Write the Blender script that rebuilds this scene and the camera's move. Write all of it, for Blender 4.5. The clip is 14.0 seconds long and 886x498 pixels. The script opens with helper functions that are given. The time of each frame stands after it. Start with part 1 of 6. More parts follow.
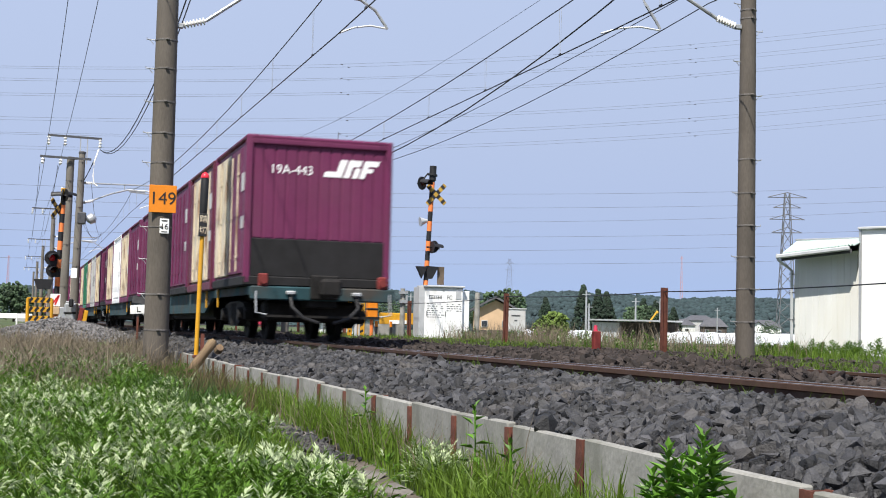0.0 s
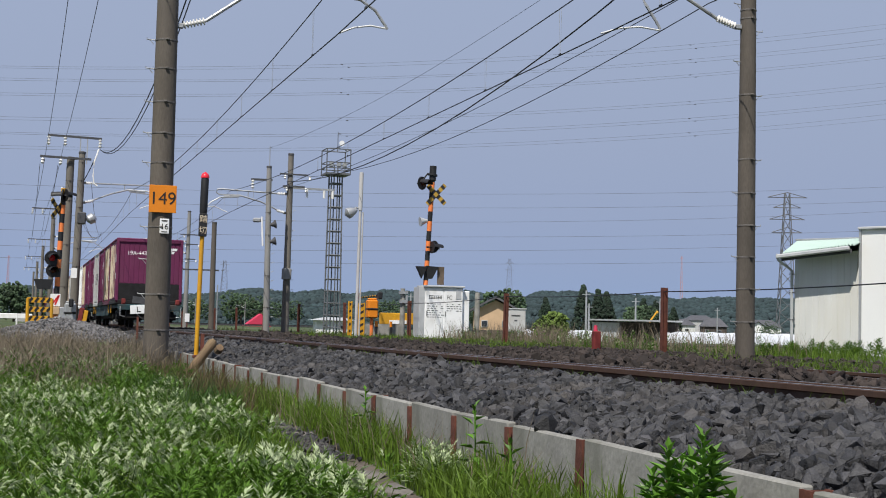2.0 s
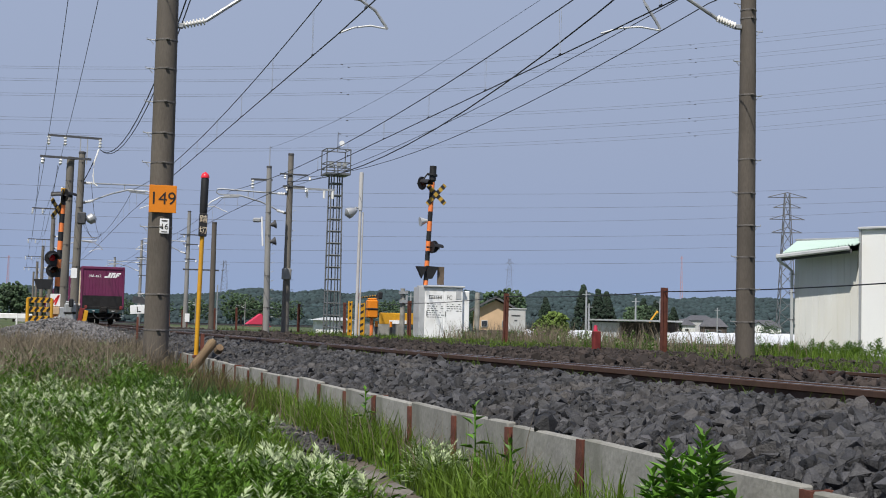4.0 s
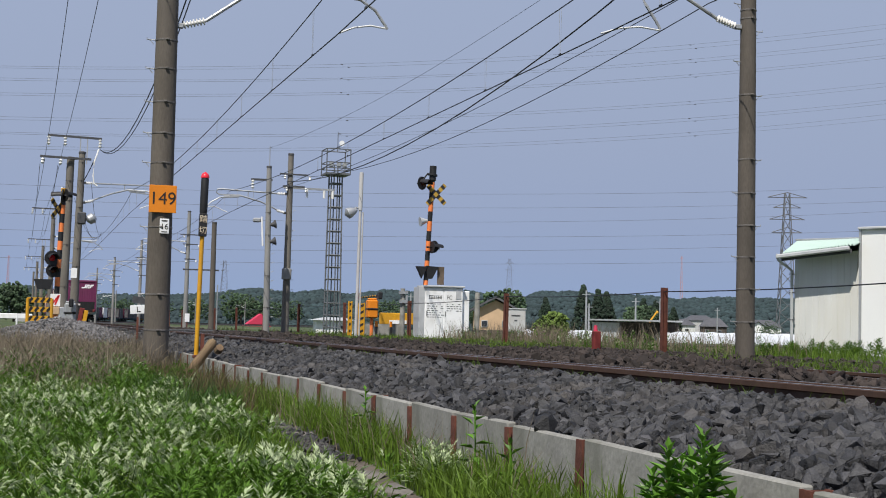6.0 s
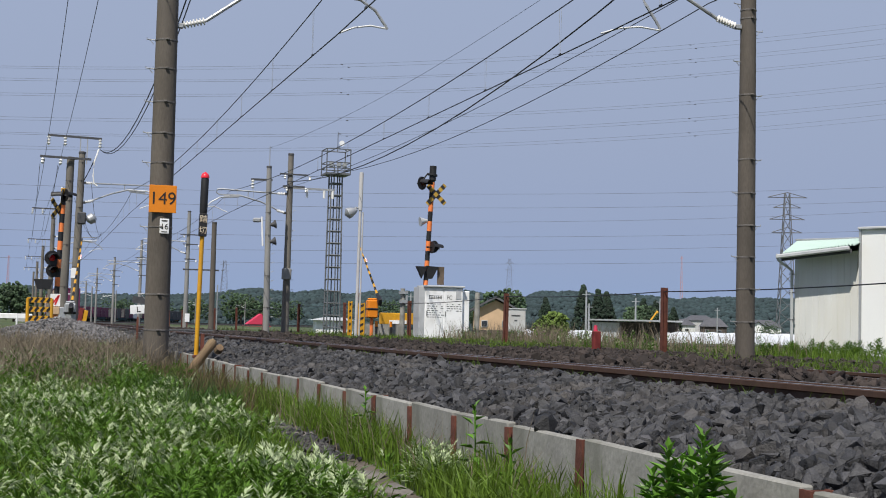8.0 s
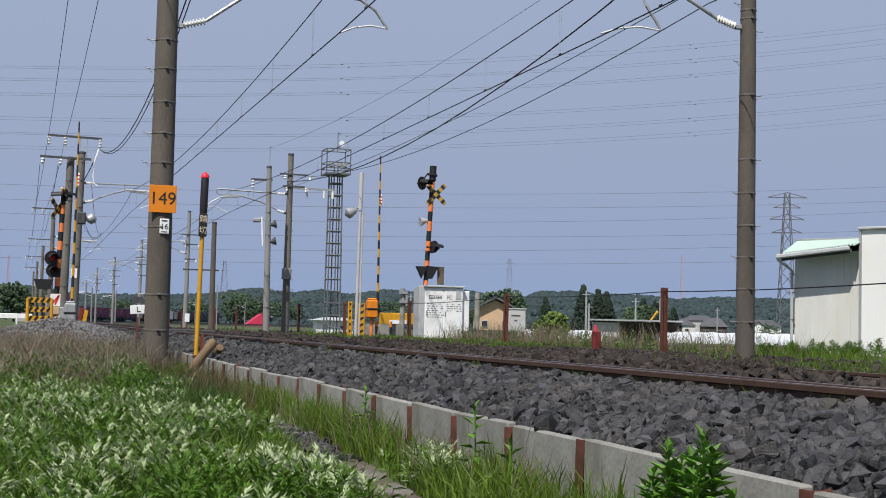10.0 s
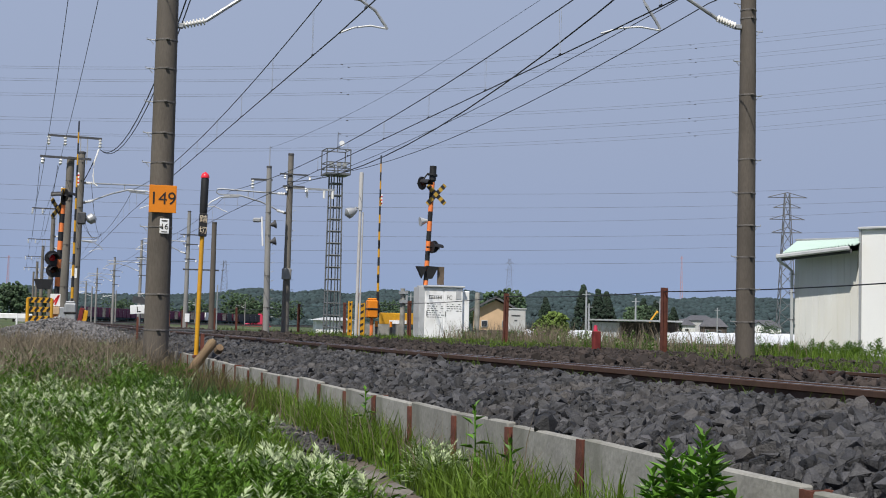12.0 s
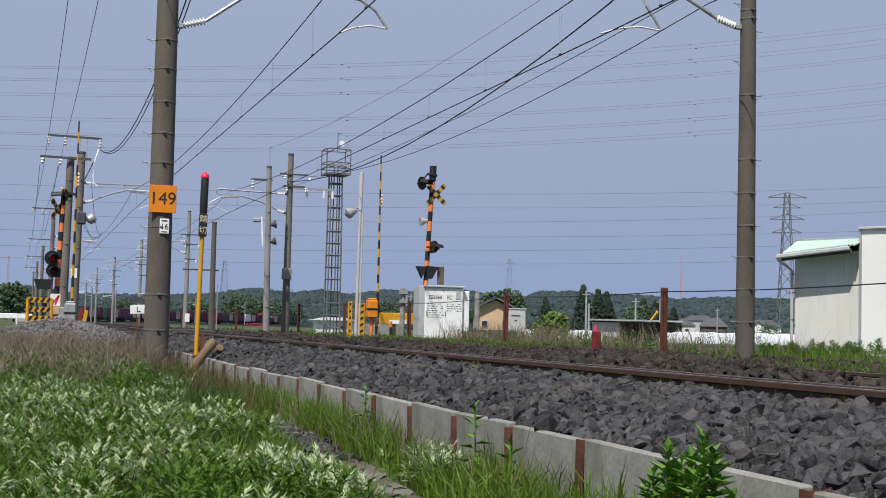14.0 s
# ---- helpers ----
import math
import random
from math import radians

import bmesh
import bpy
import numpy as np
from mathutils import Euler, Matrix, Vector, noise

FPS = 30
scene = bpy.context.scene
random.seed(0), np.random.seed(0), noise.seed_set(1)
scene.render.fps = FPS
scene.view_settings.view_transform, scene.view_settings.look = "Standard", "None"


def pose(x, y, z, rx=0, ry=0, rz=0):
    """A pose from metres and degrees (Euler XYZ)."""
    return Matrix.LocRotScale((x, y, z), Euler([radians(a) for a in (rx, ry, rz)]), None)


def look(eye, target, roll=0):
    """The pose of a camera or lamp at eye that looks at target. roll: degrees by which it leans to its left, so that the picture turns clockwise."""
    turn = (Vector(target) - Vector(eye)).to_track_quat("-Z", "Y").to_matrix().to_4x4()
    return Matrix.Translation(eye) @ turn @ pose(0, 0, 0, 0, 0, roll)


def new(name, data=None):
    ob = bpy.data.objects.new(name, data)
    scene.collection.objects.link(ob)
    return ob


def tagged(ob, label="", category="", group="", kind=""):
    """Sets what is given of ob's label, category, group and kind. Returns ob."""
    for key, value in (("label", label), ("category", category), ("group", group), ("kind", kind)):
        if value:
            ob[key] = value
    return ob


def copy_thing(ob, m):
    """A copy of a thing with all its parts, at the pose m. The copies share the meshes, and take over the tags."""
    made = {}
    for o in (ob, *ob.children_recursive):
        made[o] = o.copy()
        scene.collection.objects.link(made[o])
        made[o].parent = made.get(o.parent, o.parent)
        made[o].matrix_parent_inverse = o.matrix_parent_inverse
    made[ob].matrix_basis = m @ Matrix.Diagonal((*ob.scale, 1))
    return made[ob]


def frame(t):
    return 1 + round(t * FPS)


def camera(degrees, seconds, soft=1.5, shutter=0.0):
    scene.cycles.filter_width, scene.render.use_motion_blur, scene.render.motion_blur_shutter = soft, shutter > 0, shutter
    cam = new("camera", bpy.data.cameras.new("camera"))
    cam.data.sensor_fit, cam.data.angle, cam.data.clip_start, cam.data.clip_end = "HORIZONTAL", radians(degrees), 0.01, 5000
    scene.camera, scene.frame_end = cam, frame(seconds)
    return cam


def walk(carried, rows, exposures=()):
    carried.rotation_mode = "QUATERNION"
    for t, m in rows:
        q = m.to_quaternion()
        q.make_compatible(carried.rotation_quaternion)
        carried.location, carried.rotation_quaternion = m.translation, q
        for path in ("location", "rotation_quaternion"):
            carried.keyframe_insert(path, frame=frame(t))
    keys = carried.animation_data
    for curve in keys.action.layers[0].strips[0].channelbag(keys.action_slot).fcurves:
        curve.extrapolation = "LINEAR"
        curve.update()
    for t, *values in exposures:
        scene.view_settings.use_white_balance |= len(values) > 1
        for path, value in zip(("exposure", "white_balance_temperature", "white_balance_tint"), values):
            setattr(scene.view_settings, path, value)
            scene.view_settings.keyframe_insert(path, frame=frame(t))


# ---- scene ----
EYE = (0.0, 0.0, 0.28)
YAW, PITCH, ROLL = radians(17.35), radians(3.33), 1.35
AIM = (EYE[0] + math.sin(YAW) * math.cos(PITCH), EYE[1] + math.cos(YAW) * math.cos(PITCH), EYE[2] + math.sin(PITCH))
cam = camera(36.18, 14.0, soft=1.0, shutter=0.5)
walk(cam, [(0.0, look(EYE, AIM, ROLL)), (14.0, look(EYE, AIM, ROLL))], exposures=[(0.0, 0.54), (0.5, 0.22), (1.0, 0.05), (1.5, 0.0), (14.0, 0.0)])

# ---- light ----
TO_SUN = Vector((-0.34, -0.43, 0.83)).normalized()
world = bpy.data.worlds.new("world")
scene.world = world
world.use_nodes = True
wn = world.node_tree
sky = wn.nodes.new("ShaderNodeTexSky")
sky.sky_type, sky.sun_disc = "NISHITA", False
sky.sun_elevation = math.asin(TO_SUN.z)
sky.sun_rotation = math.atan2(TO_SUN.x, TO_SUN.y)
sky.air_density, sky.dust_density, sky.ozone_density = 1.2, 0.25, 4.0
wn.nodes["Background"].inputs["Strength"].default_value = 0.085
# thin haze caps the pale band near the horizon; the sky deepens towards the zenith
tint = wn.nodes.new("ShaderNodeVectorMath")
tint.operation = "MULTIPLY"
tint.inputs[1].default_value = (2.45, 1.80, 1.60)
haze = wn.nodes.new("ShaderNodeVectorMath")
haze.operation = "MINIMUM"
haze.inputs[1].default_value = (4.34, 5.27, 7.66)
murk = wn.nodes.new("ShaderNodeVectorMath")
murk.operation = "MULTIPLY"
murk.inputs[1].default_value = (0.13, 0.115, 0.16)
thin = wn.nodes.new("ShaderNodeVectorMath")
thin.operation = "SUBTRACT"
wn.links.new(sky.outputs[0], tint.inputs[0])
wn.links.new(sky.outputs[0], murk.inputs[0])
wn.links.new(tint.outputs[0], haze.inputs[0])
wn.links.new(haze.outputs[0], thin.inputs[0])
wn.links.new(murk.outputs[0], thin.inputs[1])
wn.links.new(thin.outputs[0], wn.nodes["Background"].inputs["Color"])
sun = new("sun", bpy.data.lights.new("sun", "SUN"))
sun.data.energy, sun.data.angle, sun.data.color = 5.0, radians(0.55), (1.0, 0.955, 0.87)
sun.matrix_basis = look((0, 0, 40), Vector((0, 0, 40)) - TO_SUN)

# ---- mesh building ----
class Shape:
    """Collects vertices and faces for one mesh."""

    def __init__(self):
        self.v, self.f = [], []

    def add(self, verts, faces, m=None):
        n = len(self.v)
        self.v += [tuple(m @ Vector(p)) if m else tuple(p) for p in verts]
        self.f += [tuple(i + n for i in q) for q in faces]
        return self

    def box(self, c, s, m=None, bevel=0.0):
        x, y, z = c
        a, b, d = s[0] / 2, s[1] / 2, s[2] / 2
        k = min(bevel, a * 0.9, b * 0.9, d * 0.9)
        if k <= 0:
            vs = [(x + i * a, y + j * b, z + l * d) for l in (-1, 1) for j in (-1, 1) for i in (-1, 1)]
            return self.add(vs, [(0, 2, 3, 1), (4, 5, 7, 6), (0, 1, 5, 4), (2, 6, 7, 3), (0, 4, 6, 2), (1, 3, 7, 5)], m)
        vs, fs, idx = [], [], {}
        for l in (-1, 1):
            for j in (-1, 1):
                for i in (-1, 1):
                    for ax in range(3):
                        off = [a - k, b - k, d - k]
                        off[ax] += k
                        idx[(i, j, l, ax)] = len(vs)
                        vs.append((x + i * off[0], y + j * off[1], z + l * off[2]))
        def q(*keys):
            fs.append(tuple(idx[t] for t in keys))
        for s1 in (-1, 1):
            q((s1, -1, -1, 0), (s1, 1, -1, 0), (s1, 1, 1, 0), (s1, -1, 1, 0))
            q((-1, s1, -1, 1), (1, s1, -1, 1), (1, s1, 1, 1), (-1, s1, 1, 1))
            q((-1, -1, s1, 2), (1, -1, s1, 2), (1, 1, s1, 2), (-1, 1, s1, 2))
            for s2 in (-1, 1):
                q((-1, s1, s2, 1), (1, s1, s2, 1), (1, s1, s2, 2), (-1, s1, s2, 2))
                q((s1, -1, s2, 0), (s1, 1, s2, 0), (s1, 1, s2, 2), (s1, -1, s2, 2))
                q((s1, s2, -1, 0), (s1, s2, 1, 0), (s1, s2, 1, 1), (s1, s2, -1, 1))
                for s3 in (-1, 1):
                    q((s1, s2, s3, 0), (s1, s2, s3, 1), (s1, s2, s3, 2))
        return self.add(vs, fs, m)

    def tube(self, p0, p1, r0, r1=None, n=10, caps=True, m=None):
        p0, p1 = Vector(p0), Vector(p1)
        r1 = r0 if r1 is None else r1
        q = (p1 - p0).to_track_quat("Z", "Y")
        ring = [Vector((math.cos(2 * math.pi * i / n), math.sin(2 * math.pi * i / n), 0)) for i in range(n)]
        vs = [p0 + q @ (c * r0) for c in ring] + [p1 + q @ (c * r1) for c in ring]
        fs = [(i, (i + 1) % n, n + (i + 1) % n, n + i) for i in range(n)]
        if caps:
            fs += [tuple(range(n - 1, -1, -1)), tuple(range(n, 2 * n))]
        return self.add(vs, fs, m)

    def pipe(self, pts, r, n=6, m=None):
        pts = [Vector(p) for p in pts]
        vs, fs = [], []
        for k, p in enumerate(pts):
            d = pts[min(k + 1, len(pts) - 1)] - pts[max(k - 1, 0)]
            q = d.to_track_quat("Z", "Y")
            vs += [p + q @ Vector((r * math.cos(2 * math.pi * i / n), r * math.sin(2 * math.pi * i / n), 0)) for i in range(n)]
        for k in range(len(pts) - 1):
            fs += [(k * n + i, k * n + (i + 1) % n, (k + 1) * n + (i + 1) % n, (k + 1) * n + i) for i in range(n)]
        fs += [tuple(range(n - 1, -1, -1)), tuple(range((len(pts) - 1) * n, len(pts) * n))]
        return self.add(vs, fs, m)

    def lathe(self, rows, n=14, m=None):
        """rows of (radius, z), bottom to top."""
        vs, fs = [], []
        for r, z in rows:
            vs += [(r * math.cos(2 * math.pi * i / n), r * math.sin(2 * math.pi * i / n), z) for i in range(n)]
        for k in range(len(rows) - 1):
            fs += [(k * n + i, k * n + (i + 1) % n, (k + 1) * n + (i + 1) % n, (k + 1) * n + i) for i in range(n)]
        fs += [tuple(range(n - 1, -1, -1)), tuple(range((len(rows) - 1) * n, len(rows) * n))]
        return self.add(vs, fs, m)

    def prism(self, outline, lo, hi, m=None):
        """outline in x, z, drawn out along y from lo to hi."""
        n = len(outline)
        vs = [(x, lo, z) for x, z in outline] + [(x, hi, z) for x, z in outline]
        fs = [(i, (i + 1) % n, n + (i + 1) % n, n + i) for i in range(n)] + [tuple(range(n - 1, -1, -1)), tuple(range(n, 2 * n))]
        return self.add(vs, fs, m)

    def mesh(self, name, material, smooth=False):
        me = bpy.data.meshes.new(name)
        me.from_pydata(self.v, [], self.f)
        bm = bmesh.new()
        bm.from_mesh(me)
        bmesh.ops.recalc_face_normals(bm, faces=bm.faces)
        bm.to_mesh(me)
        bm.free()
        me.materials.append(material)
        if smooth:
            me.shade_smooth()
            me.set_sharp_from_angle(angle=radians(40))
        return me


def thing(name, label, category, group="", kind="", m=None):
    ob = tagged(new(name), label, category, group, kind)
    if m is not None:
        ob.matrix_basis = m
    return ob


def part(name, shape, material, parent, label="", m=None, smooth=False):
    ob = new(name, shape if isinstance(shape, bpy.types.Mesh) else shape.mesh(name, material, smooth))
    ob.parent = parent
    if m is not None:
        ob.matrix_basis = m
    if label:
        ob["label"] = label
    return ob


def whole(name, shape, material, label, category, group="", kind="", m=None, smooth=False):
    ob = tagged(new(name, shape if isinstance(shape, bpy.types.Mesh) else shape.mesh(name, material, smooth)), label, category, group, kind)
    if m is not None:
        ob.matrix_basis = m
    return ob


def raw_mesh(name, verts, faces, material):
    """A mesh from arrays: verts n x 3, faces k x 3 or k x 4."""
    me = bpy.data.meshes.new(name)
    k = faces.shape[1]
    me.vertices.add(len(verts))
    me.vertices.foreach_set("co", np.asarray(verts, np.float32).ravel())
    me.loops.add(faces.size)
    me.loops.foreach_set("vertex_index", np.asarray(faces, np.int32).ravel())
    me.polygons.add(len(faces))
    me.polygons.foreach_set("loop_start", np.arange(0, faces.size, k, dtype=np.int32))
    me.update(calc_edges=True)
    me.validate()
    me.shade_flat()
    me.materials.append(material)
    return me


def scatter(name, variants, places, material):
    """Many small pieces in one mesh. variants: list of (verts, tris); places: variant, x, y, z, size, turn, tilt x, tilt y."""
    vs, fs, n = [], [], 0
    for k, (bv, bf) in enumerate(variants):
        sel = places[places[:, 0].astype(int) == k]
        if not len(sel):
            continue
        c, s = np.cos(sel[:, 5]), np.sin(sel[:, 5])
        cx, sx, cy, sy = np.cos(sel[:, 6]), np.sin(sel[:, 6]), np.cos(sel[:, 7]), np.sin(sel[:, 7])
        z0 = np.zeros_like(c)
        one = z0 + 1
        rz = np.stack([np.stack([c, -s, z0], -1), np.stack([s, c, z0], -1), np.stack([z0, z0, one], -1)], 1)
        rx = np.stack([np.stack([one, z0, z0], -1), np.stack([z0, cx, -sx], -1), np.stack([z0, sx, cx], -1)], 1)
        ry = np.stack([np.stack([cy, z0, sy], -1), np.stack([z0, one, z0], -1), np.stack([-sy, z0, cy], -1)], 1)
        rot = ry @ rx @ rz
        p = np.einsum("nij,kj->nki", rot, bv) * sel[:, 4][:, None, None] + sel[:, None, 1:4]
        f = bf[None] + (np.arange(len(sel)) * len(bv))[:, None, None] + n
        vs.append(p.reshape(-1, 3))
        fs.append(f.reshape(-1, 3))
        n += len(sel) * len(bv)
    return raw_mesh(name, np.concatenate(vs), np.concatenate(fs), material)


# ---- materials ----
def mat(name, color, rough=0.7, metal=0.0, vary=0.25, scale=6.0, bump=0.15, fine=60.0, stain=None, stain_amount=0.0, stain_scale=1.5,
        island=0.0, per_object=0.0, stretch=(1, 1, 1), translucent=0.0, emit=0.0, spec=0.4):
    m = bpy.data.materials.new(name)
    m.use_nodes = True
    nt = m.node_tree
    N, L = nt.nodes, nt.links
    b = N["Principled BSDF"]
    b.inputs["Roughness"].default_value, b.inputs["Metallic"].default_value = rough, metal
    b.inputs["Specular IOR Level"].default_value = spec
    co = N.new("ShaderNodeTexCoord")
    mp = N.new("ShaderNodeMapping")
    mp.inputs["Scale"].default_value = stretch
    L.new(co.outputs["Object"], mp.inputs["Vector"])

    def noise_at(s, detail=5.0):
        n = N.new("ShaderNodeTexNoise")
        n.inputs["Scale"].default_value, n.inputs["Detail"].default_value = s, detail
        L.new(mp.outputs[0], n.inputs["Vector"])
        return n.outputs["Fac"]

    def remap(src, lo, hi, a=0.3, z=0.7):
        r = N.new("ShaderNodeMapRange")
        r.inputs["From Min"].default_value, r.inputs["From Max"].default_value = a, z
        r.inputs["To Min"].default_value, r.inputs["To Max"].default_value = lo, hi
        L.new(src, r.inputs["Value"])
        return r.outputs[0]

    def times(x, y):
        t = N.new("ShaderNodeMath")
        t.operation = "MULTIPLY"
        L.new(x, t.inputs[0])
        L.new(y, t.inputs[1])
        return t.outputs[0]

    value = times(remap(noise_at(scale), 1 - vary, 1 + vary), remap(noise_at(fine), 1 - vary * 0.6, 1 + vary * 0.6))
    if island:
        g = N.new("ShaderNodeNewGeometry")
        value = times(value, remap(g.outputs["Random Per Island"], 1 - island, 1 + island, 0, 1))
    if per_object:
        o = N.new("ShaderNodeObjectInfo")
        value = times(value, remap(o.outputs["Random"], 1 - per_object, 1 + per_object, 0, 1))
    hsv = N.new("ShaderNodeHueSaturation")
    hsv.inputs["Color"].default_value = (*color, 1)
    L.new(value, hsv.inputs["Value"])
    col = hsv.outputs[0]
    if stain:
        mix = N.new("ShaderNodeMix")
        mix.data_type = "RGBA"
        L.new(col, mix.inputs["A"])
        mix.inputs["B"].default_value = (*stain, 1)
        L.new(remap(noise_at(stain_scale, 8.0), 0, stain_amount, 0.48, 0.66), mix.inputs["Factor"])
        col = mix.outputs["Result"]
    L.new(col, b.inputs["Base Color"])
    L.new(remap(noise_at(scale * 2.3), max(rough - 0.12, 0.02), min(rough + 0.12, 1)), b.inputs["Roughness"])
    if bump:
        bp = N.new("ShaderNodeBump")
        bp.inputs["Strength"].default_value, bp.inputs["Distance"].default_value = bump, 0.01
        L.new(noise_at(fine, 8.0), bp.inputs["Height"])
        L.new(bp.outputs[0], b.inputs["Normal"])
    if emit:
        L.new(col, b.inputs["Emission Color"])
        b.inputs["Emission Strength"].default_value = emit
    if translucent:
        tr = N.new("ShaderNodeBsdfTranslucent")
        L.new(col, tr.inputs["Color"])
        mx = N.new("ShaderNodeMixShader")
        mx.inputs[0].default_value = translucent
        L.new(b.outputs[0], mx.inputs[1])
        L.new(tr.outputs[0], mx.inputs[2])
        L.new(mx.outputs[0], N["Material Output"].inputs["Surface"])
    return m


M_SOIL = mat("soil", (0.096, 0.0784, 0.0624), 0.95, vary=0.35, scale=1.2, fine=35, bump=0.6, stain=(0.07, 0.075, 0.035), stain_amount=0.5, stain_scale=1.6)
M_BALLAST = mat("ballast_stone", (0.0355, 0.035, 0.0373), 0.7, vary=0.42, scale=14, fine=90, bump=0.8, island=0.78, stain=(0.10, 0.086, 0.074), stain_amount=0.45, stain_scale=1.6, spec=0.5)
M_BALLAST_LOOSE = mat("loose_ballast_stone", (0.0373, 0.0367, 0.039), 0.7, vary=0.42, scale=14, fine=90, bump=0.8, per_object=0.6, spec=0.5)
M_GRAVEL = mat("pale_gravel", (0.145, 0.14, 0.14), 0.85, vary=0.2, scale=9, fine=70, bump=0.3, island=0.5)
M_BROWNGRASS = mat("brown_grass", (0.122, 0.0954, 0.0459), 0.8, vary=0.2, scale=2, bump=0, island=0.4, translucent=0.25)
M_REEDGREEN = mat("reed_grass", (0.0723, 0.106, 0.0255), 0.7, vary=0.25, scale=0.5, bump=0, island=0.5, translucent=0.3)
M_WEED = mat("bright_weed_leaf", (0.114, 0.257, 0.0266), 0.45, vary=0.15, scale=8, bump=0, per_object=0.3, translucent=0.3)
M_BALLAST_RUST = mat("rusty_ballast", (0.0338, 0.0259, 0.0225), 0.9, vary=0.25, scale=9, fine=70, bump=0.35, island=0.5)
# bed kept darker than the grey stones, painting shade into their gaps
M_BED = mat("ballast_bed", (0.025, 0.0225, 0.021), 0.95, vary=0.45, scale=14, fine=40, bump=0.8)
M_RAIL = mat("rusty_rail", (0.0682, 0.0372, 0.0248), 0.75, metal=0.2, vary=0.2, scale=4, fine=50)
M_RAILTOP = mat("polished_rail_head", (0.255, 0.23, 0.212), 0.28, metal=0.9, vary=0.1, scale=3)
M_SLEEPER = mat("weathered_sleeper", (0.22, 0.20, 0.18), 0.9, vary=0.3, scale=5)
M_PANEL = mat("wall_concrete", (0.28, 0.272, 0.249), 0.9, vary=0.22, scale=3.5, fine=45, bump=0.25, stain=(0.13, 0.13, 0.105), stain_amount=0.75, stain_scale=2.6, per_object=0.12)
M_RUST = mat("rusted_steel", (0.13, 0.045, 0.03), 0.85, metal=0.1, vary=0.3, scale=7, fine=60, bump=0.3, per_object=0.15)
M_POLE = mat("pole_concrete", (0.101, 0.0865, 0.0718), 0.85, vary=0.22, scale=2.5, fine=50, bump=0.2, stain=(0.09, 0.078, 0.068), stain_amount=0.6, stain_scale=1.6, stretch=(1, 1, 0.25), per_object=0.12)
# pale concrete; on the distant poles the paleness puts haze into the colour
M_PALEPOLE_HAZE = mat("pale_and_hazed_pole_concrete", (0.25, 0.245, 0.235), 0.85, vary=0.16, scale=2.5, fine=50, stain=(0.17, 0.16, 0.14), stain_amount=0.6, stretch=(1, 1, 0.25))
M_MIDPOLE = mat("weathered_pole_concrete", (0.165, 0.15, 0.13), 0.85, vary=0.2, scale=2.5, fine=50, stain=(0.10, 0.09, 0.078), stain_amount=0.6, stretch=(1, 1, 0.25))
M_BAND = mat("dull_band", (0.149, 0.136, 0.124), 0.6, metal=0.3, vary=0.35, scale=9)
M_GALV = mat("galvanised_steel", (0.42, 0.43, 0.44), 0.5, metal=0.5, vary=0.12, scale=6)
M_DARKSTEEL = mat("dark_steel", (0.09, 0.09, 0.095), 0.6, metal=0.4, vary=0.2)
M_WIRE = mat("wire", (0.035, 0.035, 0.04), 0.5, metal=0.6, vary=0.1, bump=0)
M_CABLE = mat("black_cable", (0.015, 0.015, 0.017), 0.6, vary=0.1, bump=0)
M_HVWIRE = mat("aluminium_line", (0.17, 0.175, 0.19), 0.5, metal=0.3, vary=0.05, bump=0)
M_PORCELAIN = mat("white_porcelain", (0.78, 0.77, 0.74), 0.25, vary=0.06, bump=0)
M_ORANGE = mat("orange_plate", (0.718, 0.221, 0.011), 0.5, vary=0.06, scale=3, bump=0.02)
M_ORANGE_BAND = mat("orange_paint", (0.82, 0.22, 0.06), 0.5, vary=0.12, scale=6)
M_YELLOW = mat("yellow_paint", (0.607, 0.303, 0.0164), 0.5, vary=0.14, scale=6, stain=(0.35, 0.2, 0.05), stain_amount=0.5)
M_MUSTARD = mat("faded_mustard_paint", (0.36, 0.22, 0.03), 0.6, vary=0.2, scale=6, stain=(0.2, 0.13, 0.05), stain_amount=0.5)
M_BLACK = mat("black_paint", (0.016, 0.016, 0.018), 0.55, vary=0.2, scale=8)
M_LETTER = mat("black_lettering", (0.02, 0.018, 0.016), 0.6, vary=0.1, bump=0)
M_WHITE = mat("white_paint", (0.87, 0.87, 0.87), 0.45, vary=0.05, scale=3, bump=0.03, stain=(0.55, 0.53, 0.48), stain_amount=0.35, stain_scale=2)
M_GREY = mat("grey_paint", (0.45, 0.46, 0.47), 0.55, vary=0.1, scale=4)
M_RED = mat("red_paint", (0.65, 0.03, 0.03), 0.4, vary=0.1)
M_REDDOME = mat("red_plastic_dome", (0.75, 0.03, 0.05), 0.3, vary=0.06)
M_REDRUST = mat("faded_red_post", (0.17, 0.025, 0.022), 0.7, vary=0.2, scale=6)
M_PURPLE = mat("purple_container_paint", (0.128, 0.0171, 0.0665), 0.6, vary=0.10, scale=1.5, fine=25, bump=0.03, stain=(0.13, 0.03, 0.07), stain_amount=0.5, stain_scale=0.9, per_object=0.12)
M_SOOT = mat("black_dado_paint", (0.0104, 0.0096, 0.0104), 0.8, vary=0.2, scale=2)
M_CREAM = mat("rust_streaked_cream_door", (0.64, 0.55, 0.41), 0.6, vary=0.12, scale=2, stain=(0.22, 0.11, 0.06), stain_amount=0.8, stain_scale=3.0, stretch=(1, 1, 0.5))
M_PALE = mat("pale_grey_container_paint", (0.475, 0.475, 0.475), 0.5, vary=0.07, scale=2, stain=(0.4, 0.36, 0.32), stain_amount=0.5)
